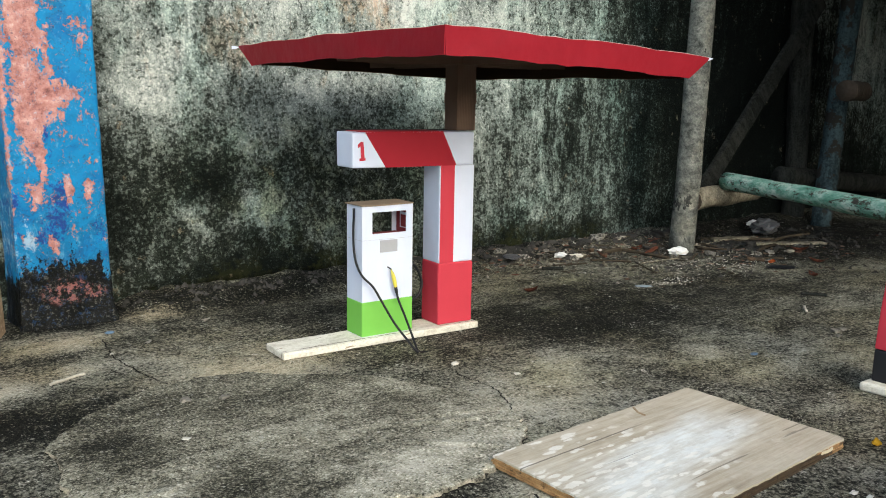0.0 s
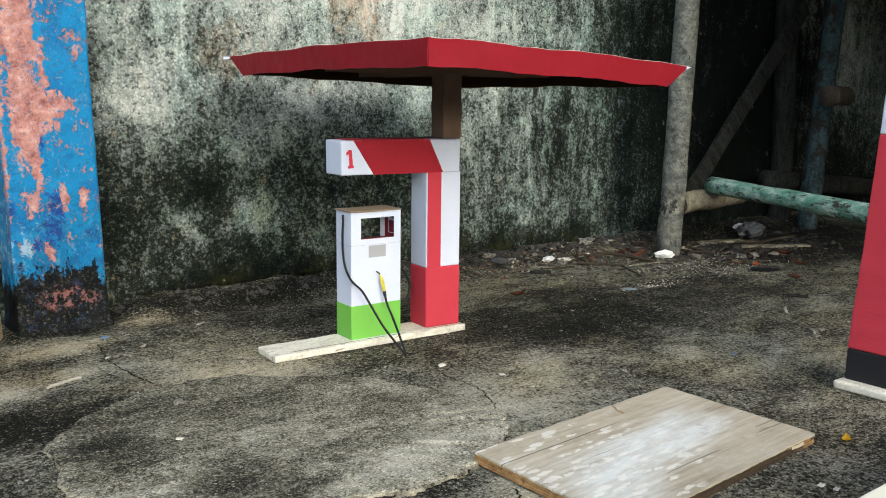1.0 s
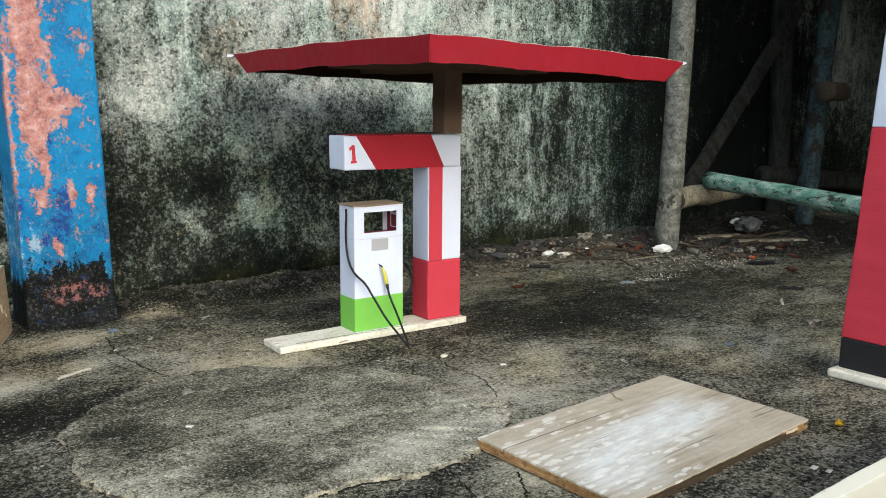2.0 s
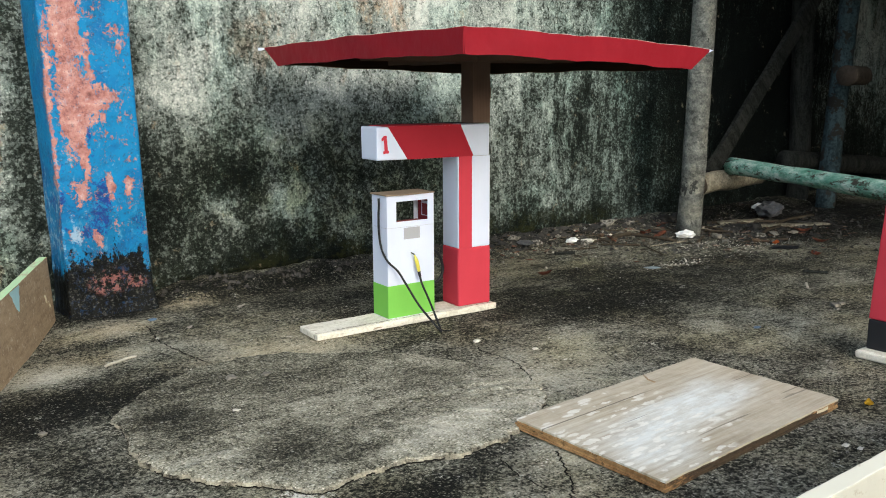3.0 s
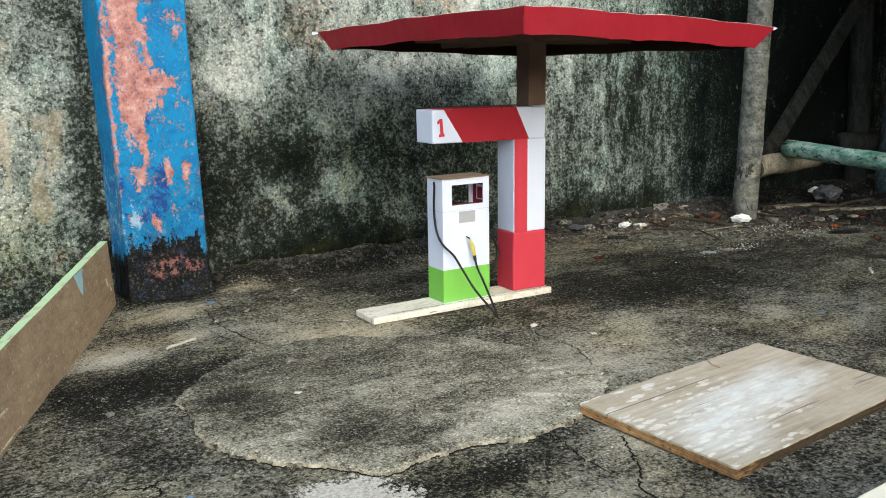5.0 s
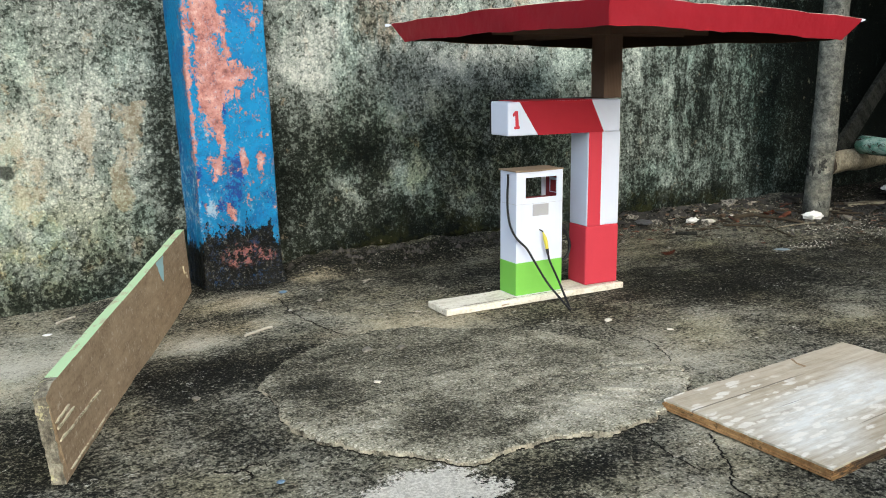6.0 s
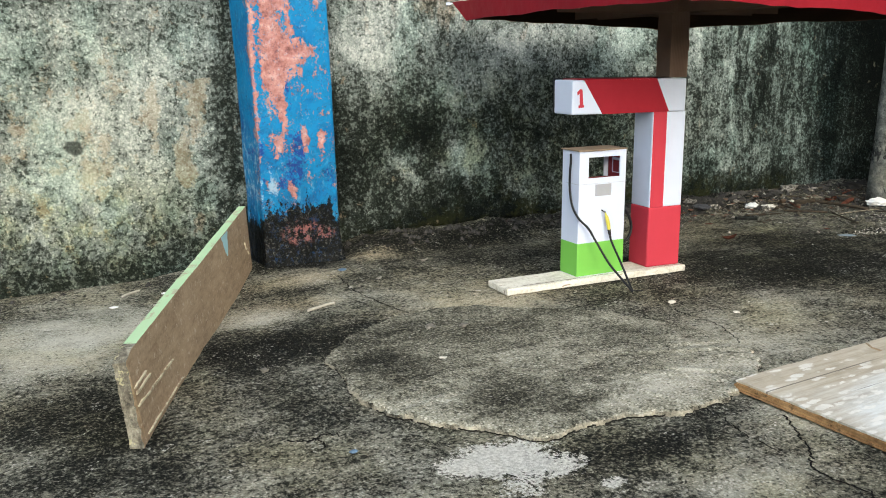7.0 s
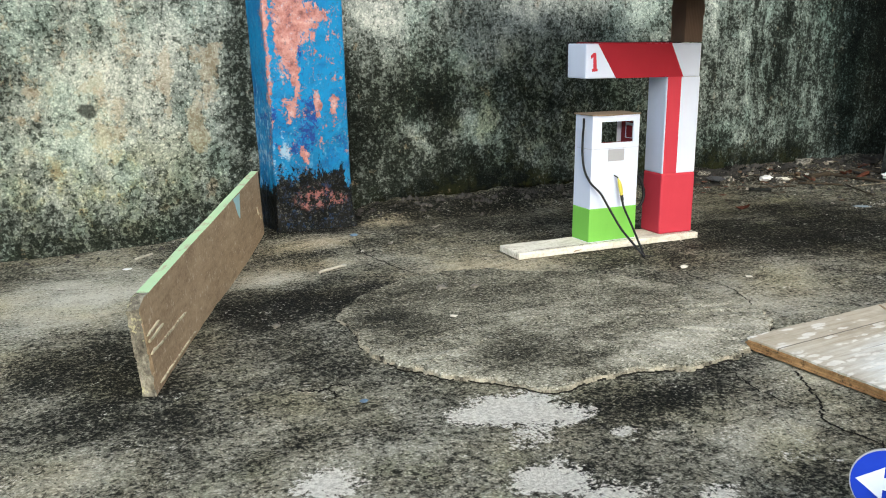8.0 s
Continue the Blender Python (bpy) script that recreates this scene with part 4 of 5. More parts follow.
# walls out of view, added to close the yard; one darkens the shed
for name, spec in (("wall_yard_front", (-7, 9, -14.2, -14.0)), ("wall_yard_side", (-7.2, -7.0, -14.2, 2.3)), ("wall_yard_far", (8.8, 9.0, -14.0, 2.1)), ("wall_shed_shade", (5.7, 5.85, -1.5, 2.1))):
    tagged(part(name, box(*spec, -0.1, 0.95 if name == "wall_shed_shade" else 2.2), YARD), "plain grey rendered wall added out of view", "wall", kind="structure")
# roof out of view, added and set low to darken the shed
bm = bmesh.new()
wave_x = [2.48 + 0.04 * k for k in range(158)]
low = [bm.verts.new((x, -1.6, 0.98 + 0.012 * math.sin(k * math.pi / 2))) for k, x in enumerate(wave_x)]
high = [bm.verts.new((x, 2.13, 1.62 + 0.012 * math.sin(k * math.pi / 2))) for k, x in enumerate(wave_x)]
for k in range(len(wave_x) - 1):
    bm.faces.new((low[k], low[k + 1], high[k + 1], high[k]))
bmesh.ops.solidify(bm, geom=bm.faces[:], thickness=0.004)
tagged(part("roof_shed_unseen", bm, ROOF), "corrugated sheet roof added out of view to shade the lean-to shed", "roof", kind="structure")


# ---- the pump island ----
PLANK_AT = pose(0.796, 1.4535, 0.0, 0, 0, -3.0)
bm = box(0.0, 0.508, 0.0, 0.092, 0.001, 0.0165, 0.0025)
bmesh.ops.subdivide_edges(bm, edges=[e for e in bm.edges if e.calc_length() > 0.3], cuts=24)
rough_up(bm, 0.0009, 40.0)
plank = part("wooden_plank", bm, PLANK)
plank.matrix_world = PLANK_AT
tagged(plank, "whitewashed narrow wooden plank lying on the concrete", "plank")


def window_panel(w, z0, z1, wx0, wx1, wz0, wz1, t):
    """A card panel in the x-z plane with a window cut out, t thick towards +y."""
    bm = bmesh.new()
    outer = [(0, z0), (w, z0), (w, z1), (0, z1)]
    hole = [(wx0, wz0), (wx1, wz0), (wx1, wz1), (wx0, wz1)]
    sets = []
    for y in (0.0, t):
        o = [bm.verts.new((x, y, z)) for x, z in outer]
        h = [bm.verts.new((x, y, z)) for x, z in hole]
        for k in range(4):
            n = (k + 1) % 4
            bm.faces.new((o[k], o[n], h[n], h[k]))
        sets.append((o, h))
    for k in range(4):
        n = (k + 1) % 4
        bm.faces.new((sets[0][0][k], sets[0][0][n], sets[1][0][n], sets[1][0][k]))
        bm.faces.new((sets[0][1][k], sets[0][1][n], sets[1][1][n], sets[1][1][k]))
    bmesh.ops.recalc_face_normals(bm, faces=bm.faces[:])
    return bm


def build_dispenser():
    w, d, h, t = 0.132, 0.068, 0.2945, 0.0025
    base = thing("toy_fuel_dispenser", pose(0.994, 1.462, 0.0168, 0, 0, -2.5), "white and green paper-covered cardboard toy fuel pump on the plank", "toy pump")
    body = part("front_panel", window_panel(w, 0.0, h, 0.026, 0.115, 0.232, 0.280, t), WHITE_PAPER, base)
    back = part("back_panel", window_panel(w, 0.0, h, 0.014, 0.118, 0.200, 0.286, t), WHITE_PAPER, base)
    back.location.y = d - t
    part("side_panel", box(0, t, t, d - t, 0, h), WHITE_PAPER, base)
    part("side_panel", box(w - t, w, t, d - t, 0, h), WHITE_PAPER, base)
    part("inner_lining", box(w - t - 0.0022, w - t - 0.0004, t + 0.002, d - 0.006, 0.12, h - 0.002), CARD_RED, base, "dark red printed card lining")
    part("inner_shelf", box(t, w - t - 0.003, t, d - t, 0.222, 0.2245), CARD_RED, base, "dark red printed card shelf")
    part("print", rough_up(box(w - 0.0056, w - 0.0048, 0.014, 0.046, 0.236, 0.272), 0.0006, 60), WHITE_PAPER, base, "pale printed shape on the lining")
    part("print", box(w - 0.0064, w - 0.0058, 0.019, 0.041, 0.238, 0.266), CARD_RED, base)
    part("lid", rough_up(box(-0.004, w + 0.001, -0.003, d + 0.004, h, h + 0.0032, 0.0008, 3), 0.0012, 25), CARD, base, "bare brown cardboard lid")
    part("green_band", box(-0.0009, w + 0.0009, -0.0009, d + 0.0009, 0.0005, 0.080, 0.0018), GREEN_PAPER, base, "bright green paper band")
    # fold crease drawn as a thin grey strip
    part("fold_crease", box(-0.0006, w + 0.0005, -0.0006, d * 0.9, 0.2185, 0.2190), GREY_PAPER, base)
    part("display_label", box(0.046, 0.091, -0.0009, 0.0, 0.189, 0.2165), GREY_PAPER, base, "plain grey display label")
    nozzle = part("nozzle", tube(curve_points([(0.069, -0.010, 0.150), (0.072, -0.013, 0.138), (0.076, -0.014, 0.122), (0.079, -0.014, 0.108)], 4),
                                 [0.0018, 0.0022, 0.0027, 0.0035, 0.0042, 0.0046, 0.0046, 0.0046, 0.0046, 0.0044, 0.0042, 0.0038, 0.0034], 10), YELLOW, base, "yellow and black plug used as the nozzle", True)
    part("nozzle_tip", tube([(0.066, 0.002, 0.155), (0.0685, -0.009, 0.152), (0.071, -0.0125, 0.142)], [0.0014, 0.0018, 0.0020], 10), CABLE, nozzle, "black nozzle tip", True)
    part("nozzle_collar", tube([(0.0785, -0.014, 0.110), (0.081, -0.0142, 0.099), (0.082, -0.014, 0.094)], [0.0040, 0.0036, 0.0026], 10), CABLE, nozzle, "black rubber collar", True)
    hose = curve_points([(-0.004, 0.030, 0.288), (-0.0045, 0.0285, 0.270), (-0.0045, 0.031, 0.245), (-0.0045, 0.030, 0.205), (-0.005, 0.018, 0.168), (-0.003, -0.006, 0.142),
                         (0.018, -0.016, 0.118), (0.032, -0.028, 0.088), (0.048, -0.060, 0.040), (0.060, -0.104, 0.004), (0.069, -0.118, -0.0125),
                         (0.074, -0.112, -0.012), (0.078, -0.088, 0.010), (0.082, -0.050, 0.048), (0.083, -0.020, 0.080), (0.082, -0.014, 0.096)], 8)
    part("hose", tube(hose, 0.0026, 8), CABLE, base, "thin black cable used as the hose", True)
    loop = curve_points([(w - 0.001, 0.035, 0.152), (w + 0.030, 0.036, 0.142), (w + 0.047, 0.036, 0.115), (w + 0.049, 0.034, 0.090), (w + 0.034, 0.031, 0.068), (w - 0.001, 0.030, 0.060)], 8)
    part("cable_loop", tube(loop, 0.0036, 8), CABLE, base, "loop of black cable", True)
    part("frayed_end", tube(curve_points([(0.069, -0.117, -0.0115), (0.080, -0.120, -0.013), (0.093, -0.127, -0.0135)], 5), 0.0012, 6), CABLE, base)


def build_gantry():
    """The angled housing: a column, an arm that juts out over the dispenser, a card stem and the canopy."""
    turn = -5.0
    root = thing("toy_station_canopy", pose(0, 0, 0.0168), "red and white cardboard toy petrol station column with a red canopy", "toy canopy")

    def sub(name, m, bm, material, label="", parent=None, smooth=False):
        ob = part(name, bm, material, parent or root, label, smooth or name == "fascia")
        ob.matrix_local = (Matrix.Translation((0, 0, -0.0168)) if parent is None else Matrix.Identity(4)) @ m
        return ob

    col = pose(1.1985, 1.4515, 0.0168, 0, 0, turn)
    cw, cd, top, red = 0.096, 0.0735, 0.379, 0.1480
    column = sub("column", col, box(0, cw, 0, cd, red, top, 0.0035), WHITE_PAPER, "white paper-covered column")
    sub("column_base", col, rough_up(box(-0.001, cw + 0.001, -0.001, cd + 0.001, 0.0, red + 0.001, 0.0045, 2), 0.0009, 30), LIGHT_RED, "light red paper-covered foot of the column")
    sub("stripe", pose(0, 0, 0), box(0.002, 0.040, -0.0008, 0.0, red + 0.001, top), LIGHT_RED, "light red paper stripe", column)
    arm = pose(0.9745, 1.4695, 0.0, 0, 0, turn)
    aw, ad, z0, z1 = 0.3165, 0.079, 0.3945, 0.4715
    housing = sub("arm", arm, rough_up(box(0, aw, 0, ad, z0, z1, 0.003, 3), 0.0008, 20), WHITE_PAPER, "white paper-covered arm")
    sub("arm_stripe", pose(0, -0.0011, 0), prism([(0.030, z1), (0.081, z0), (0.268, z0), (0.230, z1)], 0.0008), ARM_RED_LIFTED, "red paper panel", housing)
    sub("arm_top", pose(0, 0, 0), rough_up(box(0.024, 0.232, -0.0008, ad + 0.001, z1 + 0.0004, z1 + 0.0020, 0, 4), 0.0014, 30), ARM_RED_LIFTED, "red paper top", housing)
    sub("back_edge", pose(0, 0, 0), box(-0.001, aw + 0.0045, ad + 0.0006, ad + 0.0030, z0 + 0.003, z1 + 0.0035), BLACK_PAPER, "black paper back edge", housing)
    sub("arm_join", pose(0, 0, 0), box(0.268, aw + 0.0006, -0.0006, 0.0, z0 - 0.0005, z0 + 0.0003), GREY_PAPER, "", housing)
    one = [(0.003, 0.000), (0.018, 0.001), (0.0185, 0.007), (0.0160, 0.0068), (0.0150, 0.0455), (0.0085, 0.0465), (0.0005, 0.0385), (0.0012, 0.0315), (0.0072, 0.0355), (0.0068, 0.0070), (0.0030, 0.0065)]
    sub("numeral", pose(0.0135, -0.0016, z0 + 0.0155), prism([(x * 0.95 - 0.05 * z, z * 0.90) for x, z in one], 0.0008), LIGHT_RED, "hand-cut red numeral one", housing)
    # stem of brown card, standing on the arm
    stem = sub("stem", pose(1.250, 1.4585, 0.0, 0, 0, turn), box(0, 0.053, 0, 0.053, z1 + 0.002, 0.652, 0.0025, 0), CARD_STEM, "bare brown cardboard stem with canopy shade in its colour")
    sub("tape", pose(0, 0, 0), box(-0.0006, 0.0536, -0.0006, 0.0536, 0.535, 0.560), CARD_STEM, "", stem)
    # the canopy: a card panel with four red fascia strips
    w, d, h = 0.704, 0.903, 0.0495
    place = pose(0.907, 1.066, 0.0, 0, 0, -2.4)

    def rim(x, y):
        return 0.6685 - 0.026 * x / w + 0.006 * (x / w * (1 - x / w) + y / d * (1 - y / d)) * 4 * (0.7 if x < w else 0) + 0.0034 * noise.noise(Vector((x * 9, y * 9, 1.5))) + 0.0014 * noise.noise(Vector((x * 26, y * 26, 4)))

    def strip(a, b, low_a, low_b, t=0.0032, steps=36):
        """A fascia from a to b along the top and from low_a to low_b along its bottom, buckled a little."""
        bm, rows = bmesh.new(), []
        a, b, low_a, low_b = (Vector((*p, 0)) for p in (a, b, low_a, low_b))
        inward = Vector((w / 2, d / 2, 0)) - (a + b) / 2
        across = Vector((-(b - a).y, (b - a).x, 0)).normalized()
        across = across if across.dot(inward) > 0 else -across
        for k in range(steps + 1):
            s = k / steps
            u, l = a.lerp(b, s), low_a.lerp(low_b, s)
            buckle = across * (0.0022 * noise.noise(Vector((s * 7, a.x * 5, a.y * 3))))
            zu, zl = rim(u.x, u.y), rim(l.x, l.y) - h + 0.0018 * noise.noise(Vector((s * 19, a.x * 3, 8)))
            mid = (u + l) / 2 + buckle * 2
            outer = (u + Vector((0, 0, zu)), mid + Vector((0, 0, (zu + zl) / 2)), l + Vector((0, 0, zl)))
            lip = Vector((0, 0, 0.0016 * (0.7 + noise.noise(Vector((s * 23, a.y * 3, 2))))))
            inner = tuple(v + across * t + (lip if v is outer[0] else Vector((0, 0, 0))) for v in outer)
            bands = (outer, (outer[2], inner[2]), inner[::-1], (inner[0], outer[0]))
            rows.append([[bm.verts.new(v) for v in band] for band in bands])
        for p, q in zip(rows, rows[1:]):
            for n, (one, two) in enumerate(zip(p, q)):
                for k in range(len(one) - 1):
                    f = bm.faces.new((one[k], one[k + 1], two[k + 1], two[k]))
                    f.material_index = (0, 0, 1, 2)[n]
        for row in (rows[0], rows[-1]):
            bm.faces.new([bm.verts.new(v.co) for v in (*row[0], *row[2])])
        bmesh.ops.recalc_face_normals(bm, faces=bm.faces[:])
        return bm

    sheets = (DARK_RED, CARD_SHADE_DARK, CARD_TORN)
    label = "deep red paper fascia strip"
    sub("fascia", place, strip((0, 0), (w, 0), (0.002, 0.0), (w - 0.062, 0.004)), sheets, label)
    sub("fascia", place, strip((0, d), (0, 0.0), (0.004, d - 0.075), (0.0, 0.002)), sheets, label)
    sub("fascia", place, strip((w, 0.002), (w, d), (w - 0.055, 0.03), (w - 0.055, d - 0.05)), sheets, label)
    sub("fascia", place, strip((w, d), (0.002, d), (w - 0.055, d - 0.075), (0.03, d - 0.075)), sheets, label)
    bm = bmesh.new()
    nx, ny = 14, 18
    grid = [[bm.verts.new((0.004 + (w - 0.008) * i / nx, 0.004 + (d - 0.008) * j / ny, rim(w * i / nx, d * j / ny) - 0.006)) for i in range(nx + 1)] for j in range(ny + 1)]
    for a, b in zip(grid, grid[1:]):
        for i in range(nx):
            bm.faces.new((a[i], a[i + 1], b[i + 1], b[i]))
    bmesh.ops.solidify(bm, geom=bm.faces[:], thickness=0.003)
    sub("roof_panel", place, bm, CARD_SHADE_DARK, "bare cardboard roof panel with underside shade put into its brown")
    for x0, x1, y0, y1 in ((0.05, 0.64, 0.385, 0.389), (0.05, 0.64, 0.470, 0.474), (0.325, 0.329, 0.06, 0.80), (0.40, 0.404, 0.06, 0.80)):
        sub("brace", place, box(x0, x1, y0, y1, 0.622, 0.648), CARD_STEM, "brown cardboard brace under the roof with shade in its colour")
    for x, y, z, a in ((0.002, d - 0.002, rim(0, d) - 0.004, -35), (w + 0.003, -0.001, rim(w, 0) - 0.003, -20)):
        tip = prism([(-0.002, 0.0015), (0.010, 0.004), (0.018, 0.004), (0.018, -0.003), (0.008, -0.003)], 0.002)
        sub("corner_tip", place @ pose(x, y, z, 0, 0, a + 180), tip, WHITE_PAPER, "white paper tip")


build_dispenser()
build_gantry()


# ---- plywood sheet on the ground ----
def build_ply():
    w, d, t, layers = 0.502, 0.298, 0.0175, 5
    root = thing("plywood_sheet", pose(0.818, 0.508, 0.0015, 0.4, 0.0, 2.2), "worn plywood sheet with white paint dabs lying on the concrete", "plywood")
    for k in range(layers):
        z0, z1 = t * k / layers, t * (k + 1) / layers
        inset = 0.0012 * (k % 2) + 0.0005
        bm = box(-w / 2 + inset, w / 2 - inset, -d / 2 + inset, d / 2 - inset, z0 + 0.0001, z1 - 0.0001)
        bmesh.ops.subdivide_edges(bm, edges=[e for e in bm.edges if e.calc_length() > 0.1], cuts=70)
        for v in bm.verts:
            rag = noise.noise_vector(Vector((v.co.x * 26, v.co.y * 26, k * 5.0))) + noise.noise_vector(Vector((v.co.x * 90, v.co.y * 90, k * 9.0)))
            v.co.x += rag.x * 0.0016
            v.co.y += rag.y * 0.0016
            gap = v.co - Vector((w / 2, -d / 2, v.co.z))
            if k > 1 and gap.length < 0.006:
                v.co.x -= 0.003
        ob = part("ply", bm, PLY_TOP if k == layers - 1 else (PLY_EDGE if k % 2 else PLY_EDGE_DARK), root)
        ob.location = (w / 2, d / 2, 0)
    chipmesh = rough_up(box(0.425, 0.462, -0.0008, 0.0006, 0.008, 0.0130, 0, 5), 0.0020, 60)
    part("paint_smear", chipmesh, CREAM, root, "pale paint smear on the sheet's edge")


build_ply()


# ---- boards standing on edge ----
def build_edge_board():
    """The long brown board between the camera and the pillar, on edge, its top painted green."""
    length, t = 1.066, 0.0175
    root = thing("standing_board", pose(-0.0545, 1.0555, 0.0, 0, 0, 65.8), "brown fibre board standing on edge with a green painted top", "board")
    bm = box(0, length, 0, t, 0.0, 1.0, 0.0)
    bmesh.ops.subdivide_edges(bm, edges=[e for e in bm.edges if e.calc_length() > 0.5 and abs((e.verts[0].co - e.verts[1].co).x) > 0.5], cuts=44)
    for v in bm.verts:
        s = v.co.x / length
        topz = 0.138 + 0.020 * s + 0.0012 * noise.noise(Vector((v.co.x * 30, 0, 0)))
        up = v.co.z > 0.5
        v.co.z = topz if up else ground_height(-0.05 + 0.44 * s, 1.06 + 0.97 * s) - 0.002 + 0.0022 * (1 + noise.noise(Vector((v.co.x * 20, 7, 0))))
        if s < 0.001:
            v.co.x += -0.004 if up else 0.005
            v.co.z -= 0.010 if up else 0.0
            v.co.x += 0.002 * noise.noise(v.co * 90)
        v.co.y += 0.010 if up else 0.0
        v.co.y += 0.0015 * noise.noise(Vector((s * 5, 2, 0)))
        if s > 0.985 and not up:
            v.co.x -= 0.012
    bmesh.ops.subdivide_edges(bm, edges=[e for e in bm.edges if max(v.co.x for v in e.verts) < 0.022 and abs(e.verts[0].co.z - e.verts[1].co.z) > 0.08], cuts=22, use_grid_fill=True)
    for v in bm.verts:
        if v.co.x < 0.022:
            v.co += noise.noise_vector(v.co * 70) * 0.0032 + noise.noise_vector(v.co * 190) * 0.0016
    for f in bm.faces:
        f.normal_update()
        near_end = f.calc_center_median().x < 0.05
        f.material_index = (2 if near_end else 1) if f.normal.z > 0.6 else (2 if f.normal.x < -0.6 else 0)
    part("panel", bm, (BOARD, BOARD_GREEN, BOARD_END), root)

    def smear(name, x, z, length_, width, lean, material, label, seed):
        bm = bmesh.new()
        n = 12
        rows = []
        for k in range(n + 1):
            s = k / n
            wob = width * (0.55 + 0.5 * noise.noise(Vector((k * 0.6, seed, 0)))) * (0.3 if k in (0, n) else 1)
            px = x + length_ * s * math.cos(radians(lean))
            pz = z + length_ * s * math.sin(radians(lean)) + 0.002 * noise.noise(Vector((k * 0.5, seed, 4)))
            nx, nz = -math.sin(radians(lean)) * wob, math.cos(radians(lean)) * wob
            off = 0.010 * pz / 0.14
            rows.append([bm.verts.new((px + nx, off - 0.0030, pz + nz)), bm.verts.new((px - nx, off - 0.0030, pz - nz)),
                         bm.verts.new((px - nx, off - 0.0004, pz - nz)), bm.verts.new((px + nx, off - 0.0004, pz + nz))])
        for p, q in zip(rows, rows[1:]):
            for k in range(4):
                m = (k + 1) % 4
                bm.faces.new((p[k], p[m], q[m], q[k]))
        bm.faces.new(rows[0])
        bm.faces.new(rows[-1][::-1])
        bmesh.ops.recalc_face_normals(bm, faces=bm.faces[:])
        part(name, bm, material, root, label)

    smear("paint_streak", 0.010, 0.060, 0.200, 0.0028, -1, CREAM, "cream paint streak", 1)
    smear("paint_streak", 0.008, 0.078, 0.075, 0.0030, 2, CREAM, "cream paint streak", 5)
    smear("paint_streak", 0.006, 0.088, 0.060, 0.0026, 3, CREAM, "cream paint streak", 9)
    smear("paint_streak", 0.030, 0.010, 0.22, 0.0016, 0, CREAM, "cream paint streak", 13)
    drop = bmesh.new()
    rows = []
    for k in range(15):
        s = k / 14
        half = 0.046 * (1 - s) ** 0.8 * (1 + 0.25 * noise.noise(Vector((s * 5, 2, 3)))) + 0.0012
        z = 0.1505 - 0.052 * s
        rows.append([drop.verts.new((0.752 + side * half + 0.006 * s, 0.010 * z / 0.14 - 0.0002 - lift, z + 0.004 * noise.noise(Vector((side * 3, s * 2, 1))) * s)) for side, lift in ((-1, 0.0), (-0.6, 0.0016), (0.6, 0.0016), (1, 0.0))])
    for a, b in zip(rows, rows[1:]):
        for k in range(3):
            drop.faces.new((a[k], a[k + 1], b[k + 1], b[k]))
    bmesh.ops.recalc_face_normals(drop, faces=drop.faces[:])
    part("paint_drip", drop, CYAN, root, "turquoise paint drip")
    smear("paint_drip", 0.985, 0.080, 0.022, 0.0030, -70, CREAM, "cream paint fleck", 11)
    smear("paint_drip", 1.010, 0.060, 0.020, 0.0026, -60, CREAM, "cream paint fleck", 15)


def build_white_board():
    root = thing("white_board", pose(0.45, 0.2655, 0.0), "cream-white painted board standing on its long edge", "board")
    bm = box(0, 0.98, 0, 0.024, 0.0, 0.1, 0.0015)
    bmesh.ops.subdivide_edges(bm, edges=[e for e in bm.edges if e.calc_length() > 0.5], cuts=40)
    rough_up(bm, 0.0012, 30)
    for f in bm.faces:
        f.normal_update()
        # upward faces take the light copy, all others the shaded one
        f.material_index = 0 if f.normal.z > 0.5 else 1
    part("panel", bm, (BEAM_WHITE, BEAM_SHADED), root)


build_edge_board()
build_white_board()


# ---- price totem ----
def build_totem():
    root = thing("toy_price_totem", pose(1.648, 0.646, 0.0, 0, 0, -90), "tall red, white and black cardboard totem on a white base", "toy totem")
    part("base_board", rough_up(box(-0.010, 0.33, -0.026, 0.10, 0.001, 0.0185, 0.005, 3), 0.001, 40), PLANK, root, "whitewashed wooden base board")
    w, d = 0.27, 0.07
    part("foot", box(0.0, w, 0.0, d, 0.0185, 0.082, 0.003), BLACK_PAPER, root, "black paper-covered foot")

    def taper(z0, z1, lean=0.0):
        bm = box(0.0, w, 0.0, d, z0, z1, 0.003, 3)
        bmesh.ops.subdivide_edges(bm, edges=[e for e in bm.edges if abs(e.verts[0].co.z - e.verts[1].co.z) > 0.05], cuts=12, use_grid_fill=True)
        for v in bm.verts:
            v.co.x += lean * (v.co.z - 0.08) * (1 - v.co.x / w)
        for v in bm.verts:
            v.co.y += 0.0011 * noise.noise(Vector((v.co.x * 6, 3.0, v.co.z * 34))) * (v.co.y < d / 2)
        return rough_up(bm, 0.0012, 16)

    part("shaft", taper(0.082, 0.508, 0.052), LIGHT_RED, root, "light red paper-covered shaft")
    part("head", taper(0.508, 0.86, 0.052), WHITE_PAPER, root, "white paper-covered head")
    for k in range(3):
        part("price_panel", box(0.075, 0.24, -0.0012, 0.0, 0.56 + 0.09 * k, 0.62 + 0.09 * k), (LIGHT_RED, GREEN_PAPER, SIGN_BLUE)[k], root)


build_totem()


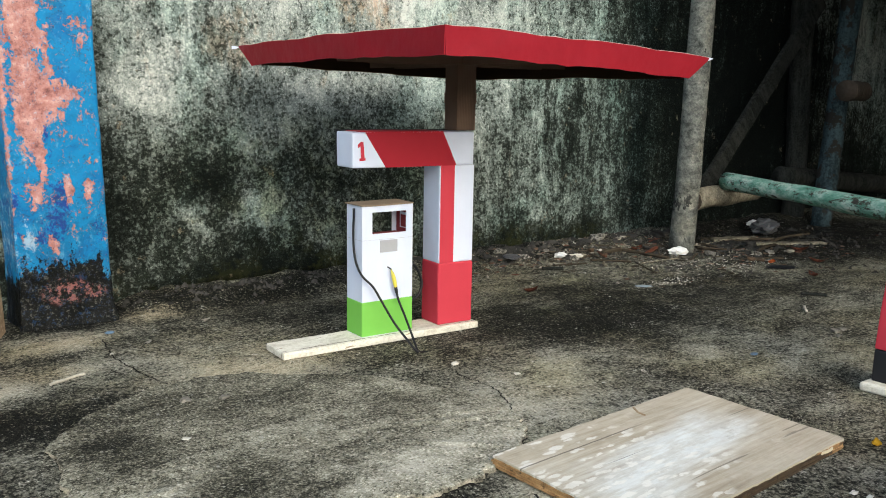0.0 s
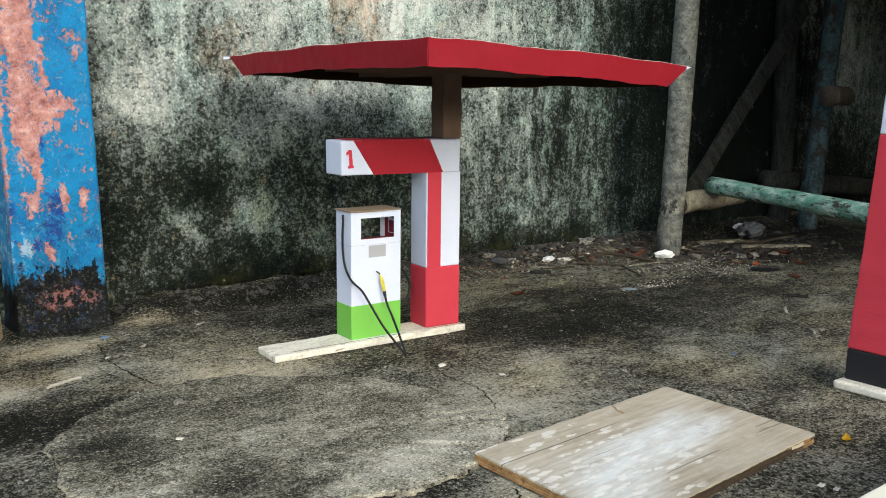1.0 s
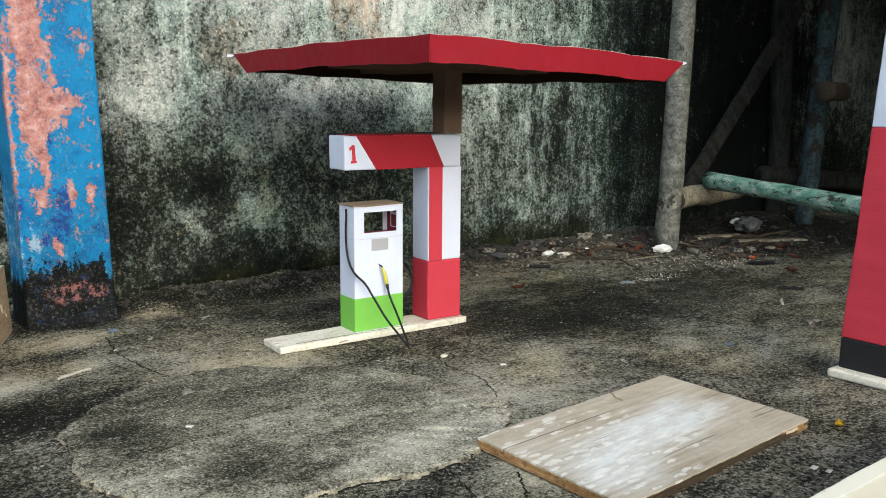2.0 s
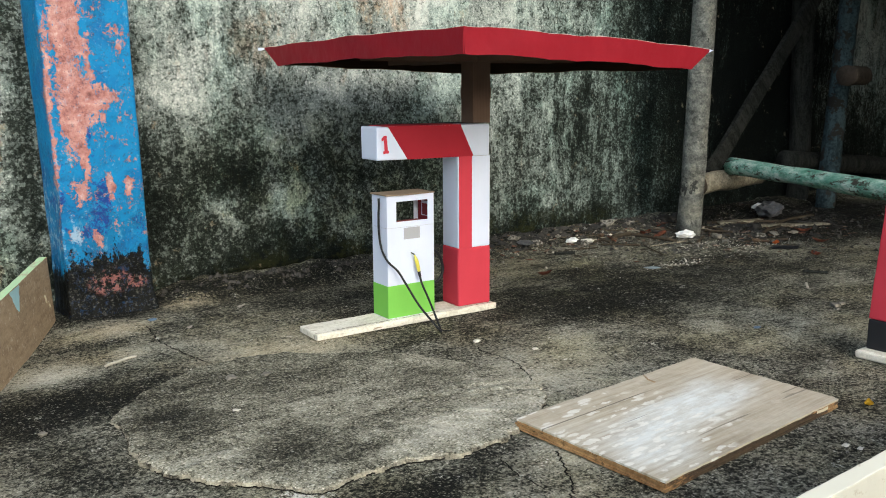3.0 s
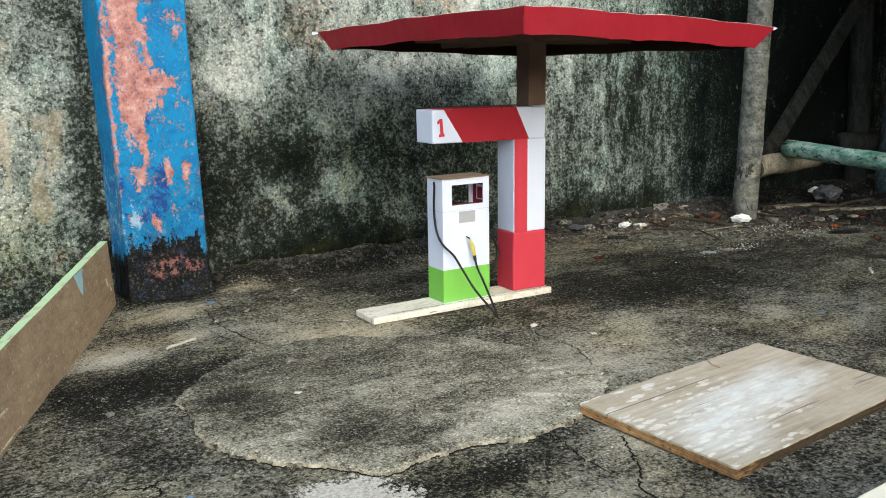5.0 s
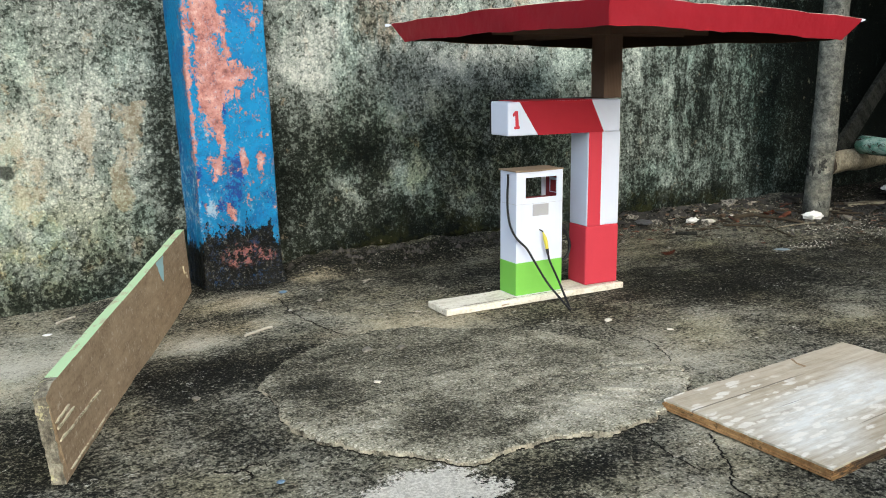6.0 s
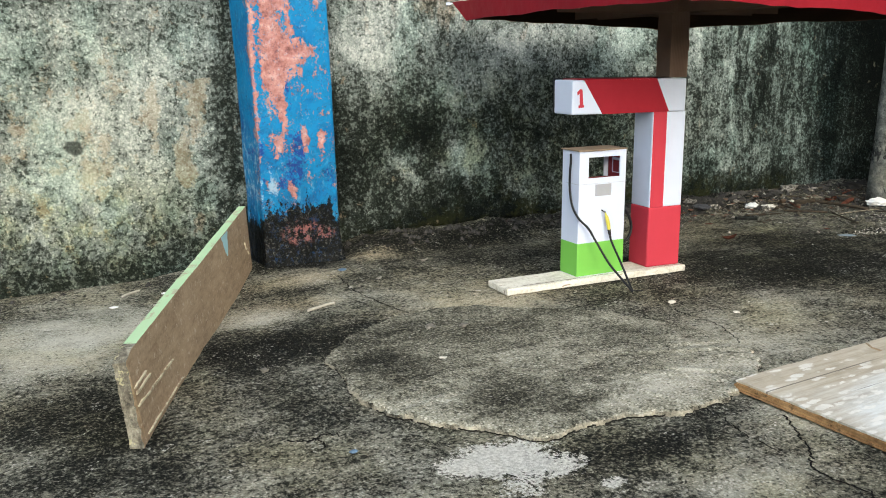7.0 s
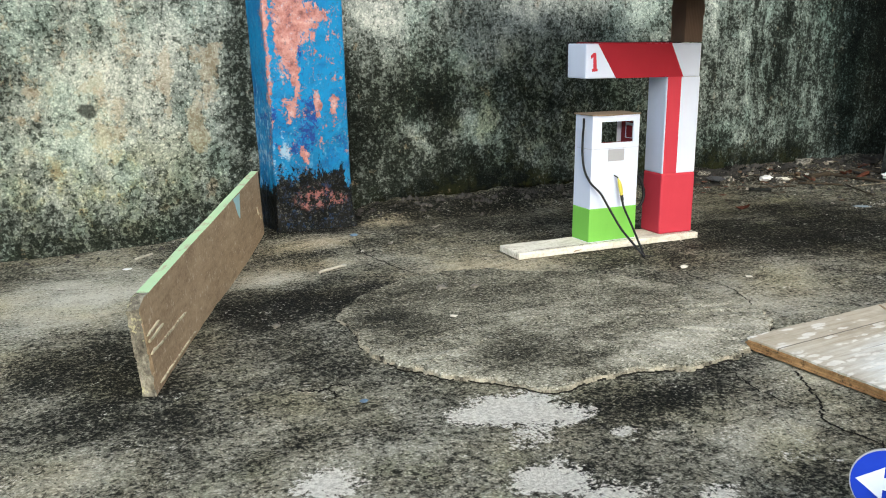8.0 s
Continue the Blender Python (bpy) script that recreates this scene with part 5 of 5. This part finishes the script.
# ---- little round road sign ----
def build_sign():
    # place, size and turn set to fit and face the camera's view
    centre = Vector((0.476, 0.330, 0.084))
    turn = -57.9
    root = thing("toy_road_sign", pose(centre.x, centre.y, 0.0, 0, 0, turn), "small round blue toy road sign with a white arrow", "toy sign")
    r = 0.0345

    def disc(radius, y, t):
        n = 48
        bm = prism([(radius * math.cos(2 * math.pi * k / n), centre.z + radius * math.sin(2 * math.pi * k / n)) for k in range(n)], t)
        bmesh.ops.translate(bm, verts=bm.verts[:], vec=(0, y, 0))
        return bm

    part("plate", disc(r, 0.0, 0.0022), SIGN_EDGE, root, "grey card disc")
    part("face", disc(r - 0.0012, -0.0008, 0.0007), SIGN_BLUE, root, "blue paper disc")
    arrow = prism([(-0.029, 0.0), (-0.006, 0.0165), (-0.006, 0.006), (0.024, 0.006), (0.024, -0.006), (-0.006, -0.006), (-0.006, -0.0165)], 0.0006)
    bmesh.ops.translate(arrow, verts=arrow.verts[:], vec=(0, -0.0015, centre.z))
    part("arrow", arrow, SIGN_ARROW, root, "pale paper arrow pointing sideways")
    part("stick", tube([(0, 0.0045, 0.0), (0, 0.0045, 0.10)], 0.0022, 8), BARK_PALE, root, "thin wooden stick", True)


build_sign()


# ---- the lean-to at the side: posts, rails and logs ----
def log(name, points, radii, material, label, category, wobble=0.10, end=None, seed=0.0, group=""):
    line = curve_points(points, 7)
    spread = [np.interp(k / (len(line) - 1), np.linspace(0, 1, len(radii)), radii) for k in range(len(line))]
    bm = tube(line, spread, 16, wobble, seed)
    if end:
        for f in bm.faces:
            if len(f.verts) == 16:
                f.material_index = 1
    ob = part(name, bm, (material, end) if end else material, smooth=True)
    return tagged(ob, label, category, group)


log("post", [(2.633, 1.829, -0.01), (2.644, 1.822, 0.5), (2.648, 1.816, 1.1), (2.655, 1.82, 1.56)], [0.047, 0.044, 0.042, 0.041], BARK_GREY, "grey lichen-covered round wooden post with black spots", "post", 0.12, LOG_END, 1)
log("rail", [(2.69, 1.838, 0.186), (2.90, 1.862, 0.190), (3.20, 1.90, 0.192)], [0.042, 0.042, 0.041], BARK_PALE, "short pale weathered log tied beside the post", "log", 0.15, LOG_END, 2)
log("painted_log", [(2.885, 1.83, 0.250), (2.79, 1.50, 0.243), (2.68, 1.12, 0.230), (2.58, 0.78, 0.221)], [0.033, 0.032, 0.033, 0.033], BARK_GREEN, "log with peeling pale green paint resting on another log", "log", 0.14, LOG_END, 3)
log("blue_post", [(3.762, 1.90, -0.01), (3.80, 1.90, 0.45), (3.850, 1.90, 1.02), (3.90, 1.90, 1.55)], [0.046, 0.045, 0.046, 0.045], BARK_BLUE, "faded blue-grey round post under the shed roof", "post", 0.12, LOG_END, 4)
log("dark_post", [(3.82, 2.075, -0.01), (3.80, 2.07, 0.3), (3.74, 2.07, 1.02), (3.70, 2.07, 1.57)], [0.052, 0.05, 0.05, 0.05], BARK_BROWN, "dark brown round post against the wall", "post", 0.15, LOG_END, 5)
log("upper_rail", [(3.295, 1.60, 0.604), (3.62, 1.70, 0.605), (3.86, 1.86, 0.61), (4.2, 2.13, 0.61)], [0.040, 0.039, 0.039], BARK_RED, "brown log rail with a sawn round end", "log", 0.10, LOG_END, 6)
log("dark_rail", [(3.55, 1.995, 0.228), (4.0, 1.99, 0.19), (4.7, 1.98, 0.13)], [0.045, 0.045, 0.046], BARK_BROWN, "dark log lying behind the painted log", "log", 0.12, None, 7)
bm = box(0, 1.36, -0.012, 0.012, -0.036, 0.036, 0.004)
bmesh.ops.subdivide_edges(bm, edges=[e for e in bm.edges if e.calc_length() > 0.5], cuts=20)
brace = part("diagonal_brace", rough_up(bm, 0.004, 7), BARK_BROWN)
brace.matrix_world = pose(2.80, 1.985, 0.03, 0, -46.0, 0)
tagged(brace, "rough dark sawn plank leaning as a diagonal brace", "plank")


# ---- litter ----
def on_ground(ob, x, y, turn=0.0, lift=0.0, tilt=0.0):
    ob.matrix_world = pose(x, y, ground_height(x, y) + lift, tilt, 0, turn)
    return ob


g = Mat("mixed_splinters", 0.9)
TWIG_MIX = g.done(g.ramp(g.geo.outputs["Random Per Island"], [(0.0, (0.018, 0.015, 0.012)), (0.5, (0.070, 0.056, 0.040)), (0.8, (0.17, 0.15, 0.12)), (1.0, (0.42, 0.40, 0.35))]))
PALE_STONE = plain("pale_stone", (0.62, 0.60, 0.54), 0.85, 0.2, 150)
g = Mat("grey_rubble", 0.9)
tint = g.ramp(g.geo.outputs["Random Per Island"], [(0.0, (0.035, 0.033, 0.028)), (0.45, (0.10, 0.095, 0.08)), (0.75, (0.19, 0.18, 0.15)), (1.0, (0.36, 0.34, 0.30))])
GREY_STONE = g.done(g.mix(g.step(g.noise(120.0, 4, 0.7), 0.4, 0.6), tint, (0.06, 0.058, 0.05)), None, g.noise(150.0), 0.002)
DARK_STONE = plain("dark_rubble", (0.045, 0.043, 0.04), 0.9, 0.4, 60, 0.002)
TWIG = plain("pale_twig", (0.47, 0.445, 0.385), 0.8, 0.3, 120)
DARK_TWIG = plain("dark_twig", (0.060, 0.048, 0.034), 0.9, 0.4, 120)
LEAF_RED = plain("dry_red_leaf", (0.13, 0.046, 0.028), 0.7, 0.4, 120)
LEAF_ORANGE = plain("orange_leaf", (0.55, 0.13, 0.03), 0.6, 0.3, 120)
LEAF_YELLOW = plain("yellow_leaf", (0.78, 0.50, 0.04), 0.55, 0.25, 120)
PLASTIC = plain("white_plastic", (0.80, 0.81, 0.82), 0.35, 0.08, 60, 0.003)
PLASTIC_GREY = plain("grey_plastic", (0.105, 0.108, 0.118), 0.4, 0.25, 60, 0.003)
PLASTIC_BLUE = plain("blue_plastic", (0.13, 0.20, 0.29), 0.4, 0.2, 90)
PLASTIC_PALE = plain("pale_blue_plastic", (0.30, 0.38, 0.44), 0.5, 0.25, 90)
PLASTIC_BLACK = plain("black_plastic", (0.014, 0.015, 0.018), 0.45, 0.2, 90)
TILE = plain("broken_tile", (0.24, 0.225, 0.195), 0.7, 0.6, 90, 0.002)

for x, y, size, material, label in (
    (0.521, 1.702, 0.011, PALE_STONE, "small white stone crumb on the concrete"), (1.078, 1.233, 0.018, PALE_STONE, "small pale pebble on the concrete"), (1.141, 1.110, 0.014, PALE_STONE, "small white pebble on the concrete"),
    (0.475, 1.165, 0.016, PALE_STONE, "white stone crumb on the mortar patch"), (1.171, 0.437, 0.012, PALE_STONE, "small white stone chip"),
    (1.178, 0.417, 0.010, PALE_STONE, "small white stone chip"), (0.540, 1.338, 0.026, TILE, "flat pale stone flake on the mortar"),
    (0.181, 1.262, 0.018, TILE, "flat pale stone flake on dark concrete"), (0.605, 1.316, 0.024, TILE, "grey stone flake on the mortar"),
    (1.996, 0.897, 0.030, TILE, "flat pale stone flake"), (1.96, 0.87, 0.022, TILE, "flat pale stone flake"), (2.03, 0.90, 0.026, TILE, "flat pale stone flake"),
    (2.63, 1.70, 0.05, TILE, "pale broken tile beside the post"), (2.57, 1.62, 0.04, TILE, "pale broken tile beside the post"), (2.34, 1.97, 0.020, PALE_STONE, "white stone crumb by the wall"),
    (1.98, 1.99, 0.05, GREY_STONE, "grey lump of broken plaster by the wall"), (2.42, 2.05, 0.07, GREY_STONE, "grey lump of broken plaster by the wall"),
    (1.92, 2.04, 0.06, GREY_STONE, "grey lump of broken plaster by the wall"), (2.80, 1.62, 0.05, GREY_STONE, "grey lump of rubble under the shed"),
    (2.95, 1.75, 0.07, DARK_STONE, "dark lump of rubble under the shed"), (2.75, 2.02, 0.08, DARK_STONE, "dark lump of rubble by the wall")):
    ob = on_ground(part("stone", chip(size, 0.42, x * 7 + y), material), x, y, x * 300)
    tagged(ob, label, "stone", "loose stones")


rng = np.random.default_rng(21)
for k in range(46):
    x, y = (1.75 + 0.95 * rng.random(), 1.90 + 0.19 * rng.random()) if k < 26 else (2.45 + 0.85 * rng.random(), 1.50 + 0.42 * rng.random())
    size, shade = 0.014 + 0.034 * rng.random() ** 2, (GREY_STONE, TILE, DARK_STONE, DARK_STONE, CARD_SHADE_DARK)[rng.integers(5)]
    word = {GREY_STONE.name: "grey angular lump of broken plaster", TILE.name: "pale flat chip of broken plaster", DARK_STONE.name: "dark dirty lump of rubble", CARD_SHADE_DARK.name: "brown flat chip of rotten wood"}[shade.name]
    ob = on_ground(part("stone", chip(size, 0.25 + 0.3 * rng.random(), 50 + k * 1.7), shade), x, y, 360 * rng.random())
    tagged(ob, word + (" by the wall" if k < 26 else " under the shed"), "rubble", "rubble along the wall")


def stick(x, y, length, turn, r, material, label, bend=0.01, lift=0.0):
    pts = [(length * (s - 0.5), bend * math.sin(s * 3.1) + 0.003 * noise.noise(Vector((s * 5, x, y))), r * 0.9) for s in (0, 0.2, 0.4, 0.6, 0.8, 1.0)]
    ob = on_ground(part("stick", tube(curve_points(pts, 3), r, 7, 0.2, x), material, smooth=True), x, y, turn, lift)
    return tagged(ob, label, "stick", "loose sticks")


stick(0.402, 1.580, 0.078, 22, 0.0030, TWIG, "short pale straight stick on the concrete", 0.002)
stick(0.077, 2.018, 0.060, 40, 0.0030, TWIG, "short pale stick near the wall", 0.003)
stick(2.149, 1.063, 0.055, 35, 0.0040, TWIG, "short pale stick on the concrete", 0.002)
stick(2.42, 1.88, 0.29, -83, 0.0060, DARK_TWIG, "dark thin branch by the post", 0.014)
stick(2.50, 1.86, 0.14, 25, 0.0080, LEAF_RED, "short reddish piece of wood by the post", 0.004)
stick(2.52, 1.93, 0.26, -10, 0.0045, DARK_TWIG, "dark thin branch by the post", 0.006)
stick(2.36, 1.93, 0.12, 10, 0.010, DARK_TWIG, "short dark piece of wood", 0.004)
stick(2.74, 1.56, 0.17, -25, 0.0035, DARK_TWIG, "long dark stick under the shed", 0.014)
stick(2.95, 1.66, 0.30, 15, 0.006, DARK_TWIG, "dark branch under the shed", 0.02)
stick(3.05, 1.85, 0.34, -30, 0.006, DARK_TWIG, "weathered stick under the shed", 0.02)
stick(3.25, 1.75, 0.40, 8, 0.006, DARK_TWIG, "dark branch under the shed", 0.03)
stick(1.966, 1.836, 0.070, -30, 0.0060, BARK_BROWN, "short chunk of brown wood on the concrete", 0.003)
stick(2.346, 1.148, 0.070, -55, 0.0050, BARK_BROWN, "short chunk of dark bark on the concrete", 0.006)
stick(1.135, 0.795, 0.040, 70, 0.0026, BOARD, "tiny brown twig on the plywood", 0.004, 0.0195)

rng = np.random.default_rng(33)
for k in range(22):
    shade = (DARK_TWIG, DARK_TWIG, DARK_TWIG, BARK_PALE, DARK_TWIG, DARK_TWIG, LEAF_RED)[rng.integers(7)]
    word = {DARK_TWIG.name: "thin dark broken twig among the rubble", BARK_PALE.name: "thin pale splinter of wood among the rubble", LEAF_RED.name: "thin reddish strip of bark among the rubble"}[shade.name]
    stick(2.05 + 1.1 * rng.random(), 1.68 + 0.34 * rng.random(), 0.06 + 0.16 * rng.random(), 180 * rng.random() - 90, 0.002 + 0.0025 * rng.random(), shade, word, 0.004, 0.002)


def crumple(size, flat, seed, cuts=3):
    bm = bmesh.new()
    bmesh.ops.create_icosphere(bm, subdivisions=cuts, radius=0.5)
    for v in bm.verts:
        n = v.co.normalized()
        v.co *= 0.8 + 0.6 * abs(noise.noise(n * 1.9 + Vector((seed, 0, 0)))) + 0.2 * noise.noise(n * 4.2 + Vector((0, seed, 0)))
        v.co = Vector((v.co.x * size, v.co.y * size * 0.6, v.co.z * size * flat))
    low = min(v.co.z for v in bm.verts)
    for v in bm.verts:
        v.co.z -= low
    return bm


def leaf(size, curl, seed):
    bm, n = bmesh.new(), 8
    rows = []
    for k in range(n + 1):
        s = k / n
        half = size * 0.26 * math.sin(math.pi * min(max(s, 0.04), 0.97)) ** 0.8
        x, lift = size * (s - 0.5), curl * (2 * s - 1) ** 2 + 0.002 * noise.noise(Vector((s * 4, seed, 0)))
        rows.append([bm.verts.new((x, -half, lift + half * 0.5)), bm.verts.new((x, 0, lift)), bm.verts.new((x, half, lift + half * 0.3))])
    for a, b in zip(rows, rows[1:]):
        for k in range(2):
            bm.faces.new((a[k], b[k], b[k + 1], a[k + 1]))
    bmesh.ops.solidify(bm, geom=bm.faces[:], thickness=0.0008)
    low = min(v.co.z for v in bm.verts)
    for v in bm.verts:
        v.co.z -= low
    return bm


for x, y, size, turn, material, label in (
    (1.685, 1.646, 0.052, 170, LEAF_RED, "dry red-brown leaf on the concrete"), (2.70, 1.50, 0.05, 20, LEAF_ORANGE, "bright orange leaf scrap under the shed"),
    (2.62, 1.30, 0.055, 60, LEAF_RED, "dry red-brown leaf on dark concrete"), (1.382, 0.505, 0.030, 30, LEAF_YELLOW, "small yellow leaf on the concrete"),
    (2.86, 1.42, 0.06, 100, LEAF_RED, "dry red-brown leaf under the shed"), (2.50, 1.93, 0.07, 10, LEAF_RED, "dry red-brown leaf by the post"),
    (0.613, 1.745, 0.024, 40, TWIG, "small curled pale leaf on the concrete"), (0.790, 1.850, 0.030, 20, TWIG, "small curled pale leaf on the concrete"), (3.02, 1.58, 0.07, 140, LEAF_RED, "dry brown leaf under the shed")):
    tagged(on_ground(part("leaf", leaf(size, size * 0.22, x), material, smooth=True), x, y, turn), label, "leaf", "fallen leaves")

for x, y, size, flat, turn, material, label in (
    (2.540, 1.775, 0.075, 0.42, -35, PLASTIC, "crumpled white plastic bag at the foot of the post"), (2.135, 1.965, 0.060, 0.32, 10, PLASTIC, "crumpled white paper scrap by the wall"),
    (2.19, 1.945, 0.055, 0.26, -40, PALE_STONE, "crumpled pale paper scrap by the wall"), (3.38, 2.00, 0.09, 0.30, 0, PLASTIC, "crumpled white plastic under the logs"),
    (3.28, 1.89, 0.19, 0.34, 20, PLASTIC_GREY, "crumpled grey plastic sheet under the logs"), (2.016, 1.502, 0.050, 0.05, -30, PLASTIC_PALE, "flat torn pale blue plastic scrap"),
    (1.665, 0.910, 0.022, 0.20, 0, PLASTIC_BLUE, "tiny blue plastic scrap"), (0.196, 0.906, 0.013, 0.30, 0, PLASTIC_BLUE, "tiny blue-grey plastic scrap"),
    (0.566, 1.866, 0.022, 0.30, 0, PLASTIC_BLUE, "tiny light blue plastic scrap near the pillar"), (2.645, 1.430, 0.11, 0.07, -30, PLASTIC_BLACK, "flat black plastic scrap under the shed"),
    (0.147, 1.967, 0.016, 0.3, 0, PLASTIC, "tiny white paper scrap near the wall"), (0.024, 1.912, 0.022, 0.15, 0, PLASTIC, "tiny white paper scrap near the wall"),
    (1.93, 2.0, 0.10, 0.12, 60, PLASTIC_GREY, "flat grey plastic scrap by the wall")):
    tagged(on_ground(part("litter", crumple(size, flat, x * 3 + y), material), x, y, turn), label, "litter", "litter")


def scatter(name, count, spots, sizes, material, label, seed, flat=1.0):
    """Countless crumbs in one mesh: squat four-sided stones."""
    rng = np.random.default_rng(seed)
    verts, faces = [], []
    for _ in range(count):
        cx, cy, rx, ry = spots[rng.integers(len(spots))]
        x, y = cx + rng.normal() * rx, cy + rng.normal() * ry
        if y > 2.11:
            continue
        s, a, z = sizes[0] + (sizes[1] - sizes[0]) * rng.random() ** 2.2, rng.random() * 6.28, ground_height(x, y)
        n = len(verts)
        for k in range(5):
            r = s * (0.35 + 0.3 * rng.random())
            verts.append((x + r * math.cos(a + k * 1.257), y + r * 0.8 * math.sin(a + k * 1.257), z - 0.001))
        verts.append((x + s * 0.1 * rng.normal(), y + s * 0.1 * rng.normal(), z + s * flat * (0.25 + 0.3 * rng.random())))
        faces += [(n + k, n + (k + 1) % 5, n + 5) for k in range(5)]
    me = bpy.data.meshes.new(name)
    me.from_pydata(verts, [], faces)
    me.materials.append(material)
    return tagged(new(name, me), label, "grit", kind="stuff")


def wooden_slat(x, y, length, width, turn, label):
    bm = box(-length / 2, length / 2, -width / 2, width / 2, 0.0, 0.008, 0.001)
    bmesh.ops.subdivide_edges(bm, edges=[e for e in bm.edges if e.calc_length() > 0.1], cuts=14)
    for v in bm.verts:
        v.co.y += 0.35 * width * noise.noise(Vector((v.co.x * 16, x, y + v.co.y * 20)))
        v.co.x += 0.012 * noise.noise(Vector((v.co.y * 90, x * 3, 1.0))) * (abs(v.co.x) > length * 0.45)
    tagged(on_ground(part("loose_plank", rough_up(bm, 0.002, 30), BARK_PALE), x, y, turn, 0.004, 3.0), label, "plank", "loose slats")


wooden_slat(3.04, 1.875, 0.22, 0.034, -18, "splintered pale brown wooden slat under the shed")
wooden_slat(3.11, 1.675, 0.30, 0.026, -29, "long weathered wooden slat under the shed")
scatter("pale_grit", 700, [(2.60, 1.51, 0.11, 0.035), (2.48, 1.62, 0.12, 0.04), (2.15, 1.50, 0.10, 0.02)], (0.0025, 0.0085), PALE_STONE, "pale grit strewn in front of the shed", 14, 0.8)
scatter("rubble_lumps", 520, [(2.30, 2.04, 0.30, 0.035), (1.95, 2.05, 0.22, 0.03), (2.85, 1.85, 0.25, 0.12), (3.2, 1.7, 0.3, 0.2)], (0.012, 0.060), DARK_STONE, "dark lumps of soil and broken plaster along the wall", 11, 0.38)
scatter("splinters", 700, [(2.45, 1.84, 0.22, 0.07), (2.75, 1.66, 0.25, 0.10), (3.05, 1.62, 0.25, 0.12)], (0.004, 0.028), TWIG_MIX, "pale and dark splinters of wood under the shed", 12, 0.12)
scatter("rubble", 1500, [(2.35, 1.97, 0.35, 0.07), (2.6, 1.7, 0.25, 0.10), (2.5, 1.75, 0.3, 0.1), (2.0, 2.0, 0.3, 0.05)], (0.0025, 0.020), GREY_STONE, "grey crumbs of rubble along the wall", 3)
scatter("rubble_dark", 1800, [(2.4, 2.0, 0.4, 0.07), (3.0, 1.7, 0.45, 0.25), (1.2, 2.06, 0.5, 0.03)], (0.004, 0.026), DARK_STONE, "dark crumbs of dirt along the wall", 4)
g = Mat("leaf_litter", 0.9)
LITTER = g.done(g.ramp(g.geo.outputs["Random Per Island"], [(0.0, (0.02, 0.015, 0.01)), (0.4, (0.05, 0.042, 0.030)), (0.7, (0.10, 0.082, 0.058)), (0.88, (0.15, 0.055, 0.035)), (1.0, (0.26, 0.24, 0.19))]))
scatter("leaf_litter", 1500, [(2.75, 1.62, 0.28, 0.12), (3.0, 1.75, 0.35, 0.2), (2.45, 1.9, 0.3, 0.08), (2.15, 1.98, 0.25, 0.05)], (0.008, 0.045), LITTER, "brown dry leaf litter and wood crumbs under the shed", 8, 0.16)
scatter("grit", 1400, [(0.2, 1.0, 0.35, 0.25), (0.6, 0.6, 0.35, 0.2), (0.9, 1.5, 0.5, 0.3), (1.6, 1.0, 0.5, 0.35), (0.1, 1.7, 0.3, 0.2), (2.3, 1.6, 0.4, 0.2)], (0.0012, 0.0050), TILE, "tiny pale grains on the concrete", 5)
